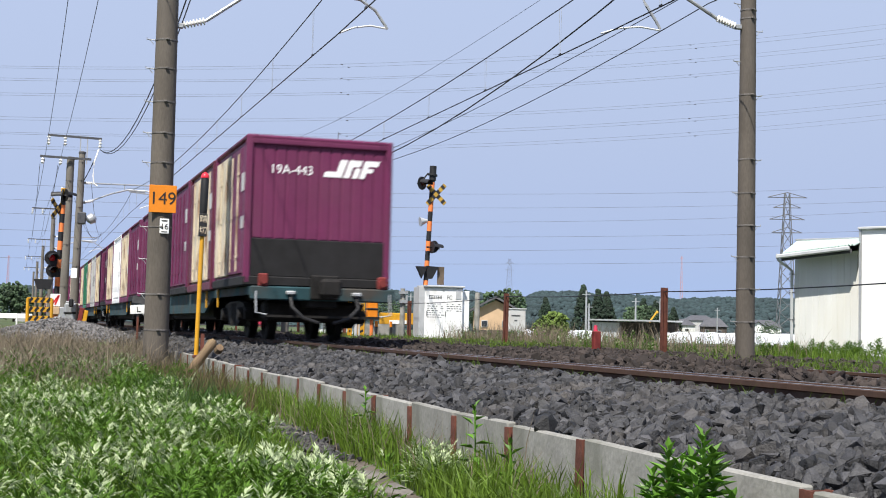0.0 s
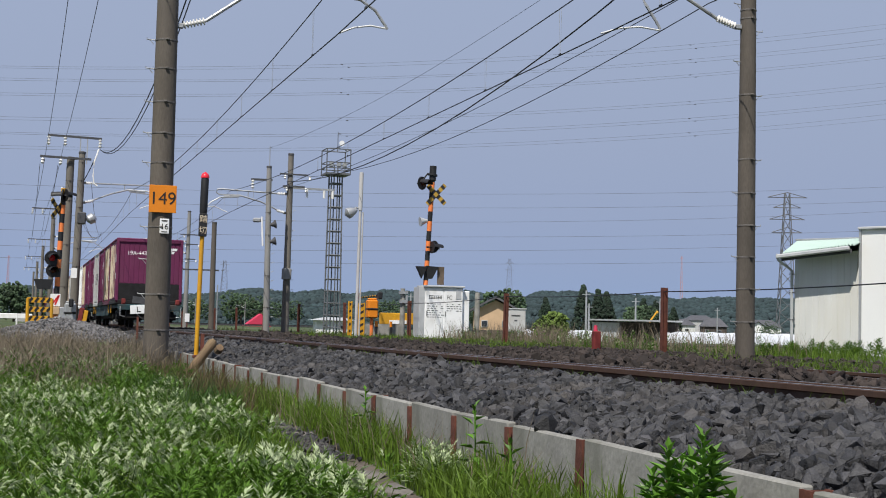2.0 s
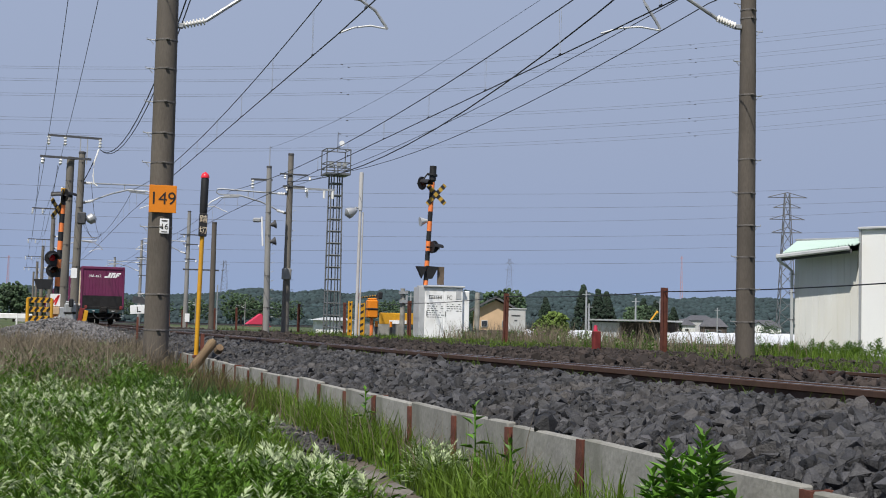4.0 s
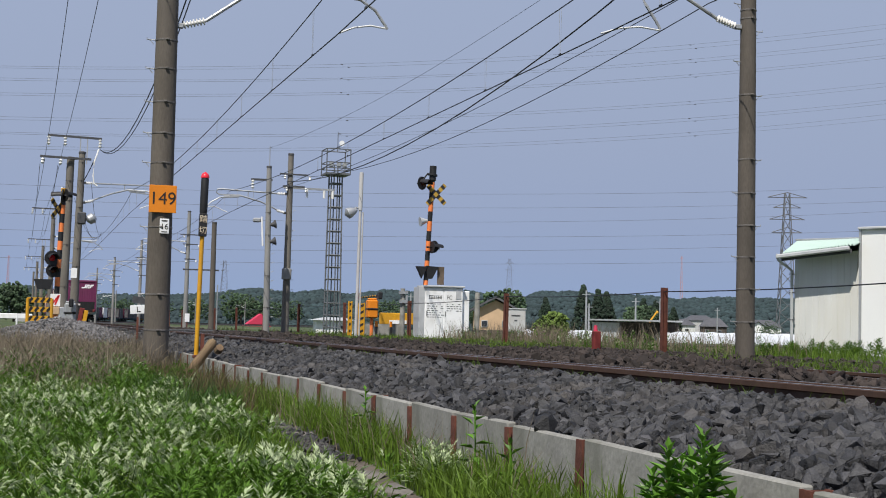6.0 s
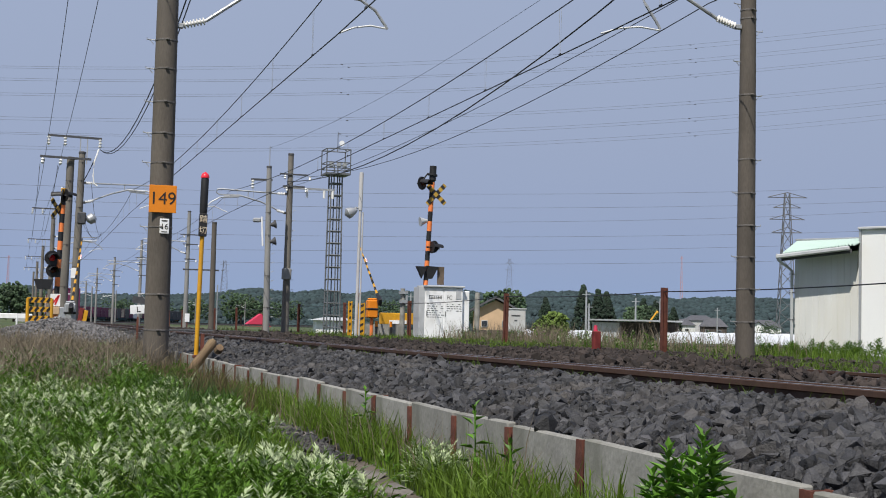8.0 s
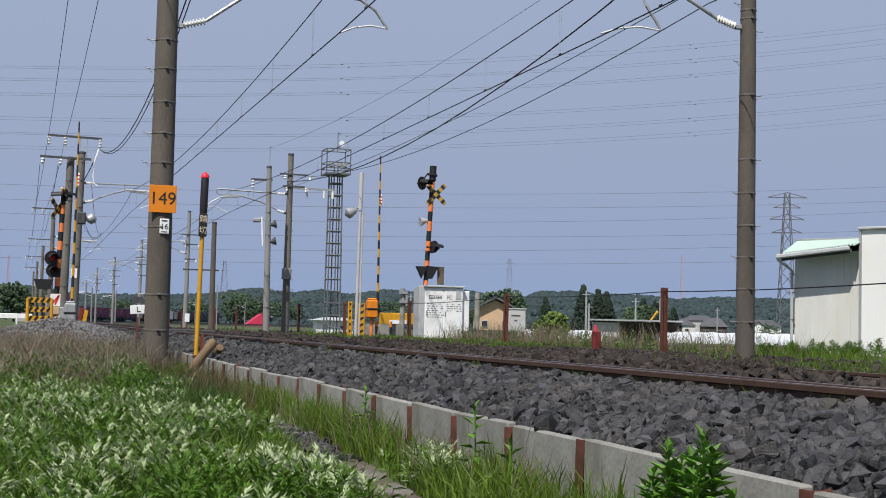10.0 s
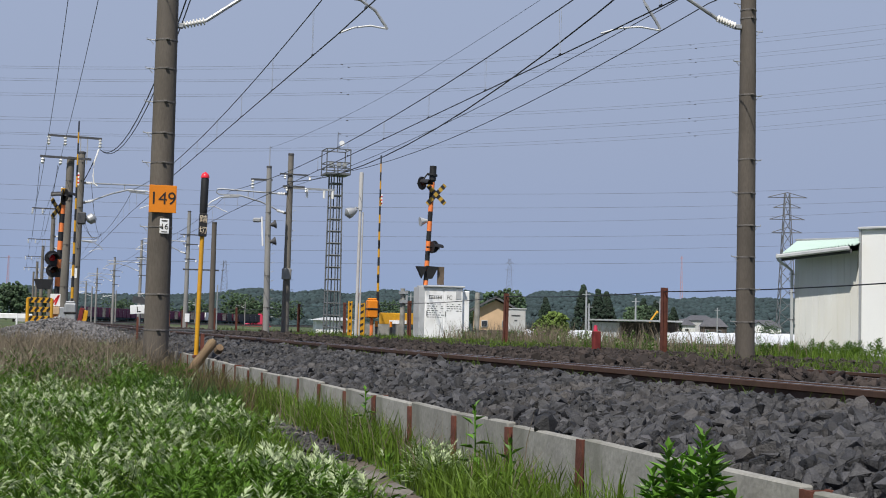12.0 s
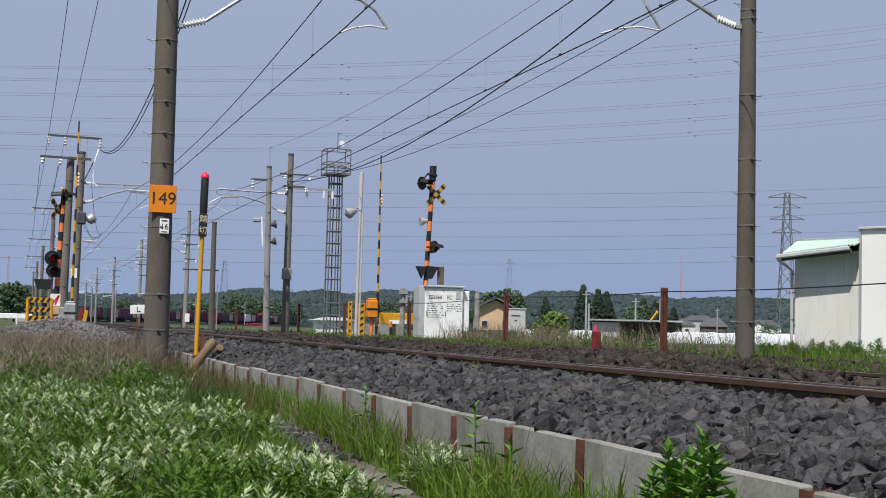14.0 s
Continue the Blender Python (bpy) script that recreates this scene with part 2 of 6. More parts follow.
M_GREEN = mat("green_container_paint", (0.03, 0.16, 0.09), 0.5, vary=0.1, scale=2)
M_MAROON = mat("maroon_container_paint", (0.10, 0.016, 0.035), 0.55, vary=0.12, scale=2)
M_TEAL = mat("teal_wagon_paint", (0.016, 0.052, 0.062), 0.9, vary=0.2, scale=3, stain=(0.06, 0.045, 0.035), stain_amount=0.8, stain_scale=1.8)
M_GRIME = mat("grimy_running_gear", (0.0091, 0.0077, 0.007), 0.8, vary=0.3, scale=6)
M_GRASS = mat("fresh_grass", (0.105, 0.176, 0.0168), 0.6, vary=0.2, scale=2, bump=0, island=0.4, translucent=0.35)
M_DRYGRASS = mat("dry_grass", (0.197, 0.16, 0.113), 0.8, vary=0.2, scale=2, bump=0, island=0.35, translucent=0.25)
M_LEAF = mat("green_leaf", (0.04, 0.088, 0.0128), 0.5, vary=0.2, scale=3, bump=0, island=0.4, translucent=0.35)
M_SILVER = mat("downy_silver_leaf", (0.40, 0.47, 0.275), 0.8, vary=0.12, scale=4, bump=0, island=0.3, translucent=0.2)
M_MUGWORT = mat("mugwort_leaf", (0.080, 0.165, 0.014), 0.65, vary=0.2, scale=4, bump=0, island=0.4, translucent=0.3)
# woodland green shifted to blue: distance haze mixed into the base colour
M_HAZEWOODS = mat("haze_tinted_far_woods", (0.0295, 0.0492, 0.0525), 0.95, vary=0.25, scale=0.05, fine=0.4, bump=0, island=0.2)
M_CEDAR = mat("dark_conifer", (0.016, 0.0304, 0.0176), 0.9, vary=0.3, scale=0.3, fine=2, bump=0, island=0.5)
M_BROADLEAF = mat("broadleaf_crown", (0.052, 0.088, 0.042), 0.8, vary=0.3, scale=0.3, fine=2, bump=0, island=0.5)
M_SHRUB = mat("yellow_green_shrub", (0.10, 0.15, 0.03), 0.8, vary=0.3, scale=2, fine=6, bump=0, island=0.5)
M_BARK = mat("bark", (0.12, 0.09, 0.065), 0.9, vary=0.3, scale=3)
M_FIELD = mat("field", (0.0595, 0.085, 0.0298), 0.95, vary=0.35, scale=0.05, fine=3, bump=0.5, stain=(0.13, 0.11, 0.06), stain_amount=0.6, stain_scale=0.02)
M_VINYL = mat("white_vinyl_sheet", (0.75, 0.76, 0.78), 0.35, vary=0.08, scale=1)
M_CLADDING = mat("pale_cladding", (0.621, 0.621, 0.597), 0.6, vary=0.06, scale=1.5, stain=(0.58, 0.56, 0.50), stain_amount=0.5, stain_scale=1.2, stretch=(1, 1, 0.3))
# whiter than the lean-to cladding: the block's stronger sun is in the colour
M_SHEDLIT = mat("sunlit_shed_sheet", (0.80, 0.80, 0.79), 0.55, vary=0.03, scale=2, stain=(0.68, 0.66, 0.62), stain_amount=0.4, stain_scale=1.0, stretch=(1, 1, 0.2))
M_MINT = mat("mint_roof_sheet", (0.46, 0.58, 0.52), 0.5, vary=0.06, scale=1)
M_STUCCO = mat("tan_stucco", (0.55, 0.38, 0.24), 0.85, vary=0.08, scale=2)
M_ROOF = mat("dark_roof_tile", (0.09, 0.09, 0.10), 0.6, vary=0.2, scale=2)
M_DARKWOOD = mat("dark_boards", (0.06, 0.05, 0.045), 0.8, vary=0.25, scale=2)
M_GLASS_DARK = mat("window_glass", (0.03, 0.035, 0.04), 0.08, vary=0.1, bump=0, spec=0.8)
M_LENS = mat("dark_lens", (0.05, 0.01, 0.012), 0.15, vary=0.1, bump=0)
M_LENS_LIT = mat("lit_red_lens", (0.30, 0.010, 0.016), 0.3, vary=0.05, bump=0, emit=0.06)
M_DRIFTWOOD = mat("split_log", (0.21, 0.145, 0.08), 0.85, vary=0.4, scale=6, stretch=(1, 1, 0.2), stain=(0.10, 0.06, 0.04), stain_amount=0.8, stain_scale=3)
M_ASPHALT = mat("asphalt", (0.055, 0.055, 0.055), 0.9, vary=0.2, scale=3, bump=0.4)
M_SLAB = mat("flat_stone", (0.15, 0.135, 0.12), 0.9, vary=0.25, scale=5, bump=0.4)
M_PINK = mat("crimson_sheet", (0.55, 0.04, 0.09), 0.6, vary=0.1)
M_LATTICE = mat("lattice_steel", (0.15, 0.155, 0.165), 0.6, metal=0.3, vary=0.1)
M_REDWHITE = mat("faded_red_mast", (0.45, 0.30, 0.34), 0.7, vary=0.1)

# ---- the line ----
CURVE_FROM, CURVE_RADIUS, CURVE_TURN = 254.0, 343.0, 0.66


def on_line(s, across=5.0, z=0.0):
    """The place s metres along the line, at that distance right of the camera's foot on the straight; and the heading."""
    if s < CURVE_FROM:
        return Vector((across, s, z)), 0.0
    a = min((s - CURVE_FROM) / CURVE_RADIUS, CURVE_TURN)
    e = max(0.0, s - CURVE_FROM - CURVE_RADIUS * CURVE_TURN)
    r = CURVE_RADIUS - (across - 5.0)
    x = across + r * (1 - math.cos(a)) + e * math.sin(a)
    return Vector((x, CURVE_FROM + r * math.sin(a) + e * math.cos(a), z)), -a


def stations(a, b):
    s, out = a, []
    while s < b:
        out.append(s)
        s += 20.0 if s < CURVE_FROM else 8.0
    return out + [b]

# ---- ground ----
def ground_height(x, y):
    left = -0.62 + 0.42 * min(max((y - 24) / 16, 0), 1) + 0.05 * noise.noise((x * 0.9, y * 0.5, 0))
    if x < 2.5:
        return left
    if x < 13.2:
        return -0.55
    k = min((x - 13.2) / 4.0, 1)
    far = min(max((y - 62) / 20, 0), 1)
    return -0.22 * (1 - k) - (0.22 + 0.55 * far) * k + 0.06 * noise.noise((x * 0.5, y * 0.4, 3))


def build_ground():
    xs = [-3000, -800, -250, -80, -30, -12, -6, -3] + [i * 0.25 - 2 for i in range(19)] + [2.9, 4, 6, 9, 12, 13.2, 13.8, 14.6, 15.6, 17.2, 20, 25, 32, 45, 70, 120, 250, 600, 1200, 3000]
    ys = [-500, -100, -30, -10, -2] + [i * 0.5 for i in range(0, 60)] + [30 + 2 * i for i in range(30)] + [95, 110, 140, 180, 250, 350, 500, 800, 1300, 2200, 4500]
    v = [(x, y, ground_height(x, y)) for y in ys for x in xs]
    w = len(xs)
    f = [(j * w + i, j * w + i + 1, (j + 1) * w + i + 1, (j + 1) * w + i) for j in range(len(ys) - 1) for i in range(w - 1)]
    sh = Shape().add(v, f)
    return whole("ground", sh, M_FIELD, "grassy flat ground with fields reaching the hills", "ground", kind="structure", smooth=True)


build_ground()


# ---- track beds, rails, sleepers ----
def ribbon(profile, a, b):
    """A strip along the line; profile: (across, z) from left to right."""
    st = stations(a, b)
    n = len(profile)
    v, f = [], []
    for s in st:
        for x, z in profile:
            v.append(on_line(s, x, z)[0])
    for k in range(len(st) - 1):
        f += [(k * n + i, k * n + i + 1, (k + 1) * n + i + 1, (k + 1) * n + i) for i in range(n - 1)]
    return Shape().add(v, f)


bed = whole("ballast", ribbon([(2.66, -0.6), (2.68, -0.34), (3.3, -0.26), (3.75, -0.18), (4.2, -0.19), (4.35, -0.24), (5.5, -0.29), (6.2, -0.19), (7.0, -0.17), (7.75, -0.26), (8.35, -0.36), (9.7, -0.36), (10.3, -0.29), (11.3, -0.19), (12.4, -0.18), (13.5, -0.5)], -30, 700),
            M_BED, "grey crushed stone ballast under the two railway tracks", "ballast", kind="structure")


def rail_outline(x):
    return [(x - 0.064, -0.153), (x + 0.064, -0.153), (x + 0.064, -0.142), (x + 0.012, -0.125), (x + 0.009, -0.045), (x + 0.032, -0.036), (x + 0.032, -0.006), (x + 0.024, -0.0015), (x - 0.024, -0.0015),
            (x - 0.032, -0.006), (x - 0.032, -0.036), (x - 0.009, -0.045), (x - 0.012, -0.125), (x - 0.064, -0.142)]


def build_track(across, drop, dip=0.0):
    track = thing("railway_track", "rusty steel rails on sleepers in crushed stone", "railway track", "railway tracks", kind="structure")
    for side in (-0.566, 0.566):
        low = drop + (dip if side > 0 else 0.0)
        prof = [(p, z - low) for p, z in rail_outline(across + side)]
        rail = part("rail", ribbon(prof + prof[:1], -30, 700), M_RAIL, track)
        part("running_surface", ribbon([(across + side - 0.024, -0.0005 - low), (across + side + 0.024, -0.0005 - low)], -30, 700), M_RAILTOP, rail, "worn bright rail head")
    sl = Shape().box((0, 0, -0.07), (2.1, 0.22, 0.14), bevel=0.015).mesh("sleeper", M_SLEEPER)
    for i in range(150):
        s = 2.0 + i * 0.64
        part("sleeper", sl, M_SLEEPER, track, m=pose(across, s, -0.157 - drop - dip * 0.5, 0, math.degrees(math.atan(dip / 1.13)), 0))
    clip = Shape().box((0, 0, 0.02), (0.05, 0.09, 0.05), bevel=0.01).mesh("rail_clip", M_RUST)
    for i in range(38):
        for side in (-0.566 - 0.085, -0.566 + 0.085):
            part("rail_clip", clip, M_RUST, track, m=pose(across + side, 2.0 + i * 0.64, -0.157 - drop))
    return track


build_track(4.85, -0.01, 0.055)
build_track(9.0, 0.13)


# ---- retaining wall of concrete panels between steel posts ----
def build_wall():
    wall = thing("wall_retaining", "low grey concrete panel wall held by rusty steel posts", "retaining wall", kind="structure")
    pm = Shape().box((0, 0, 0), (0.055, 0.905, 0.55), bevel=0.008).mesh("panel", M_PANEL)
    post = Shape().box((0, 0, 0), (0.012, 0.075, 0.62)).box((0.05, 0, 0), (0.09, 0.008, 0.62)).box((0.10, 0, 0), (0.012, 0.075, 0.62)).mesh("post", M_RUST)
    rng = random.Random(4)
    for i in range(-3, 20):
        y = 4.045 + i * 0.966
        dz = rng.uniform(-0.016, 0.012)
        part("post", post, M_RUST, wall, m=pose(2.565, y, -0.552 + rng.uniform(-0.02, 0.012), rng.uniform(-1, 1), rng.uniform(-1.5, 1.5), 0))
        part("panel", pm, M_PANEL, wall, m=pose(2.60 + rng.uniform(-0.006, 0.006), y + 0.483, -0.502 + dz, rng.uniform(-0.5, 0.5), rng.uniform(-1.5, 1), 0))
    return wall


build_wall()


# ---- overhead line ----
def overhead_pole(name, x, y, height, base, r0, r1, label, lean=(0, 0), bands=(), concrete=None):
    p = thing(name, label, "pole", "overhead line poles", m=pose(x, y, base, lean[0], lean[1], 0))
    rows = [(r0 + (r1 - r0) * i / 8, height * i / 8) for i in range(9)]
    part("shaft", Shape().lathe([(r0, -0.4)] + rows, 20), concrete or M_POLE, p, smooth=True)
    part("cap", Shape().lathe([(r1 * 1.12, height - 0.02), (r1 * 1.12, height + 0.05), (r1 * 0.9, height + 0.08)], 16), M_DARKSTEEL, p)
    for z in bands:
        r = r0 + (r1 - r0) * z / height
        part("band", Shape().lathe([(r + 0.003, z - 0.014), (r + 0.007, z - 0.012), (r + 0.007, z + 0.012), (r + 0.003, z + 0.014)], 20).box((0, -r - 0.02, z), (0.05, 0.04, 0.03), bevel=0.006), M_BAND, p)
    return p


def insulator(parent, p0, p1, n=7, r=0.065):
    """Ribbed porcelain rod from p0 to p1, in the parent's space."""
    p0, p1 = Vector(p0), Vector(p1)
    d = (p1 - p0).length
    rows = []
    for i in range(n):
        z = d * i / n
        rows += [(r * 0.45, z), (r, z + d * 0.25 / n), (r * 0.95, z + d * 0.45 / n), (r * 0.45, z + d * 0.6 / n)]
    q = (p1 - p0).to_track_quat("Z", "Y").to_matrix().to_4x4()
    part("insulator", Shape().lathe(rows + [(r * 0.45, d)], 12), M_PORCELAIN, parent, "white ribbed porcelain insulator", m=Matrix.Translation(p0) @ q, smooth=True)


def bracket(parent, side, reach, base, foot=5.55, push=False):
    """A hinged arm over the track on that side (+1 right, -1 left), steady arm at contact height."""
    z0, z1 = foot - base, 7.0 - base
    s = side
    arm = Shape()
    pts = [(s * 0.62, 0, z0 + 0.12), (s * (reach - 0.6), 0, z1 - 0.55), (s * (reach + 0.2), 0, z1 - 0.25)]
    arm.pipe(pts, 0.032, 8)
    top = Shape().pipe([(s * 0.62, 0, z1 - 0.15), (s * (reach + 0.25), 0, z1 - 0.2)], 0.026, 8)
    part("cantilever_tube", arm, M_GALV, parent, smooth=True)
    part("top_tube", top, M_GALV, parent, smooth=True)
    hook = [(s * (reach - 0.9), 0, 5.92 - base), (s * (reach + 0.35), 0, 5.82 - base), (s * (reach + 0.62), 0, 5.66 - base), (s * (reach + 0.8), 0, 5.42 - base), (s * (reach + 0.84), 0, 5.35 - base)]
    end = reach + 0.84
    if push:
        hook = [(s * (reach - 1.3), 0, 6.15 - base), (s * (reach - 0.66), 0, 6.0 - base), (s * (reach - 0.82), 0, 5.76 - base), (s * (reach - 1.03), 0, 5.47 - base), (s * (reach - 1.08), 0, 5.38 - base)]
        end = reach - 1.08
    part("registration_tube", Shape().pipe(hook, 0.027, 8), M_GALV, parent, smooth=True)
    d = end - reach
    steady = [(s * end, 0, 5.36 - base), (s * (reach + d * 0.65), 0, 5.39 - base), (s * (reach + d * 0.3), 0, 5.33 - base), (s * reach, 0, 5.215 - base)]
    part("steady_arm", Shape().pipe(steady, 0.016, 7), M_PORCELAIN, parent, smooth=True)
    for z in (z0, z1 - 0.15):
        part("clamp", Shape().box((s * 0.2, 0, z), (0.12, 0.09, 0.08), bevel=0.01), M_GALV, parent)
        insulator(parent, (s * 0.26, 0, z + (0.015 if z == z0 else 0)), (s * 0.62, 0, z + (0.12 if z == z0 else 0)))


def cantilever(parent, side, reach, base):
    """The hinged arm of a farther pole: level top tube, rising stay, looped end, drooping registration tube."""
    s = side
    top, foot = 6.2 - base, 5.33 - base
    part("top_tube", Shape().pipe([(s * 0.55, 0, top), (s * (reach + 0.35), 0, top + 0.06), (s * (reach + 0.5), 0, top + 0.02), (s * (reach + 0.52), 0, top - 0.12), (s * (reach + 0.4), 0, top - 0.2), (s * (reach - 0.6), 0, top - 0.18)], 0.034, 7), M_GALV, parent, smooth=True)
    part("cantilever_tube", Shape().pipe([(s * 0.5, 0, foot + 0.1), (s * 1.3, 0, foot + 0.45), (s * (reach - 0.6), 0, top - 0.2), (s * (reach + 0.2), 0, top - 0.24)], 0.036, 7), M_GALV, parent, smooth=True)
    part("registration_tube", Shape().pipe([(s * (reach - 0.5), 0, top - 0.26), (s * (reach + 0.35), 0, top - 0.32), (s * (reach + 0.75), 0, top - 0.55), (s * (reach + 0.95), 0, 5.42 - base)], 0.028, 7), M_GALV, parent, smooth=True)
    part("steady_arm", Shape().pipe([(s * (reach + 0.95), 0, 5.42 - base), (s * (reach + 0.6), 0, 5.46 - base), (s * reach, 0, 5.22 - base)], 0.02, 6), M_PORCELAIN, parent, smooth=True)
    part("drop_bracket", Shape().tube((s * 1.9, 0, top), (s * 1.9, 0, top - 0.25), 0.02, n=6), M_GALV, parent)
    for z0, z1 in ((top, top), (foot, foot + 0.1)):
        part("clamp", Shape().box((s * 0.18, 0, z0), (0.14, 0.12, 0.10), bevel=0.01), M_DARKSTEEL, parent)
        insulator(parent, (s * 0.22, 0, z0 + (z1 - z0) * 0.2), (s * 0.58, 0, z1), 5, 0.08)


def step_bolts(parent, r, zs, side):
    sh = Shape().pipe([(0, 0, 0), (side * 0.13, 0, 0.005), (side * 0.13, 0, 0.03)], 0.009, 6).pipe([(side * 0.02, 0, -0.07), (side * 0.08, 0, 0.0)], 0.006, 5).mesh("step_bolt", M_GALV)
    for z in zs:
        part("step_bolt", sh, M_GALV, parent, m=pose(side * r, 0, z))


NEAR_X, FAR_X = 2.09, 11.8
near_pole = overhead_pole("overhead_line_pole", NEAR_X + 0.055, 22.2, 9.1, -0.58, 0.205, 0.155, "tall weathered concrete overhead line pole beside the wall", bands=(0.72, 1.29, 2.37, 3.41, 3.89, 4.40, 4.94, 5.41))
step_bolts(near_pole, 0.185, [1.29, 1.85, 2.37, 3.41, 3.89, 4.40, 4.94, 5.41], -1)
bracket(near_pole, 1, 2.86, -0.58, foot=5.10)
far_pole = overhead_pole("overhead_line_pole", FAR_X, 20.47, 8.6, -0.25, 0.165, 0.12, "tall weathered concrete overhead line pole beyond the tracks", bands=(0.75, 1.31, 1.85, 2.39, 2.94, 3.52, 4.63, 5.95, 6.1))
step_bolts(far_pole, 0.145, [1.31, 2.39, 3.52, 4.63, 5.75], 1)
step_bolts(far_pole, 0.145, [0.75, 1.85, 2.94, 5.2, 6.2], -1)
bracket(far_pole, -1, 2.75, -0.25, push=True)


def far_side_pole(y, lean=0):
    # poles past the first get the paler colour in place of distance haze
    p = overhead_pole("overhead_line_pole", FAR_X - (0.2 if y < 61 else 0), y, 8.2 if y < 61 else 8.6, -0.2, 0.18, 0.125, ("concrete" if y < 61 else "haze-paled concrete") + " overhead line pole beyond the tracks", lean=(0, lean), concrete=M_MIDPOLE if y < 61 else M_PALEPOLE_HAZE)
    cantilever(p, -1, 2.8, -0.2)
    step_bolts(p, 0.16, [1.6 + 0.45 * i for i in range(10)], 1)
    for z, w in ((7.3, 1.3), (6.75, 1.0)) if y < 61 else ((6.9, 1.5), (6.2, 1.1), (5.1, 0.8)):
        part("cross_arm", Shape().box((0.15, -0.14, z), (w, 0.06, 0.07)), M_DARKSTEEL, p)
        for x in (-0.4, 0.7):
            part("insulator", Shape().lathe([(0.025, 0), (0.06, 0.05), (0.035, 0.1), (0.06, 0.15), (0.025, 0.2)], 8, pose(0.15 + x * w * 0.8, -0.14, z - 0.24)), M_PORCELAIN, p)
    return p


def near_side_pole(s):
    at, h = on_line(s, NEAR_X + (0.26 if s < 70 else 0.1), 0.0 if s < 70 else -0.1)
    p = overhead_pole("overhead_line_pole", 0, 0, 7.6, 0, 0.19, 0.14, "concrete overhead line pole on the near side of the line", bands=(2.6, 3.4, 5.2, 6.4, 7.2), concrete=M_MIDPOLE)
    p.matrix_basis = Matrix.Translation(at) @ pose(0, 0, 0, 0, 0.9 if s < 70 else 0.3, math.degrees(h))
    cantilever(p, 1, 2.6, -0.1)
    # cross-arm with two line wires
    part("cross_arm", Shape().box((-0.35, 0, 8.3), (2.3, 0.07, 0.09)), M_DARKSTEEL, p)
    for x in (-0.1, 0.2):
        part("cross_arm_strut", Shape().box((x, 0, 7.75), (0.05, 0.05, 1.25)), M_GALV, p)
    for x in (-1.45, -0.75, 0.74):
        insulator(p, (x, 0, 8.26), (x, 0, 7.86), 3, 0.085)
    return p


for y in (60.9, 101.0, 141.0, 181.0, 221.0):
    far_side_pole(y, 0.4)
for s in (61.6, 101.6, 141.6, 181.6, 221.6):
    near_side_pole(s)
for s in (261.0, 301.0, 341.0, 381.0, 421.0, 461.0):
    at, h = on_line(s, 12.0, -0.2)
    # haze along the curve is imitated by the pale pole colour
    p = overhead_pole("overhead_line_pole", 0, 0, 7.6, 0, 0.18, 0.13, "distant concrete overhead line pole along the curve, paled for haze", concrete=M_PALEPOLE_HAZE)
    p.matrix_basis = Matrix.Translation(at) @ pose(0, 0, 0, 0, 0, math.degrees(h))
    cantilever(p, -1, 2.8, -0.2)


def sagging(a, b, sag, n=14):
    a, b = Vector(a), Vector(b)
    return [a.lerp(b, i / n) - Vector((0, 0, 4 * sag * (i / n) * (1 - i / n))) for i in range(n + 1)]


def overhead_line(across, first, name_label):
    line = thing("overhead_line", name_label, "overhead wires", "overhead lines")
    supports = [first - 40 + 40 * i for i in range(8)]
    for k, (a, b) in enumerate(zip(supports, supports[1:])):
        st = (0.12 if k % 2 else -0.12, -0.12 if k % 2 else 0.12)
        pa, pb = Vector((across + st[0], a, 5.21)), Vector((across + st[1], b, 5.21))
        part("contact_wire", Shape().pipe([pa, pb], 0.011, 6), M_WIRE, line)
        ms = sagging(pa + Vector((0, 0, 0.96)), pb + Vector((0, 0, 0.96)), 0.55, 20)
        part("messenger_wire", Shape().pipe(ms, 0.011, 6), M_WIRE, line)
        if k < 3:
            for i in range(1, 20, 2):
                c = pa.lerp(pb, i / 20)
                d = Shape()
                for o in (-0.05, 0.05):
                    d.tube(c + Vector((0, o * 0.6, 0)), ms[i] + Vector((0, o, 0)), 0.003, n=4)
                part("dropper", d, M_GALV, line)
                part("dropper_clip", Shape().box(c + Vector((0, 0, 0.015)), (0.02, 0.09, 0.035)), M_WIRE, line)
    return line


overhead_line(4.88, 22.3, "contact and messenger wires over the near track")
overhead_line(9.0, 20.4, "contact and messenger wires over the far track")


def cable(name, pts, r, material, label):
    return whole(name, Shape().pipe(pts, r, 6), material, label, "cable")


cable("feeder_cable", sagging((11.5, 20.5, 7.79), (11.5, 60.9, 6.78), 1.28), 0.017, M_CABLE, "thick black feeder cable sagging between poles")
cable("feeder_cable", sagging((11.55, -20, 7.75), (11.55, 20.5, 7.75), 1.0), 0.016, M_CABLE, "thick black feeder cable sagging between poles")
cable("line_wire", sagging((11.0, 20.4, 5.89), (11.0, 60.9, 7.01), 0.97), 0.009, M_WIRE, "thin wire strung along the far poles")
cable("line_wire", sagging((11.0, -19.6, 6.1), (11.0, 20.4, 5.89), 0.25), 0.009, M_WIRE, "thin wire strung along the far poles")
cable("line_wire", sagging((11.4, 20.4, 6.50), (11.4, 60.9, 6.45), 0.42), 0.008, M_WIRE, "thin wire strung along the far poles")
cable("line_wire", sagging((11.8, 20.4, 8.62), (10.35, 59.5, 8.05), 0.62), 0.005, M_WIRE, "thin wire strung along the far poles")
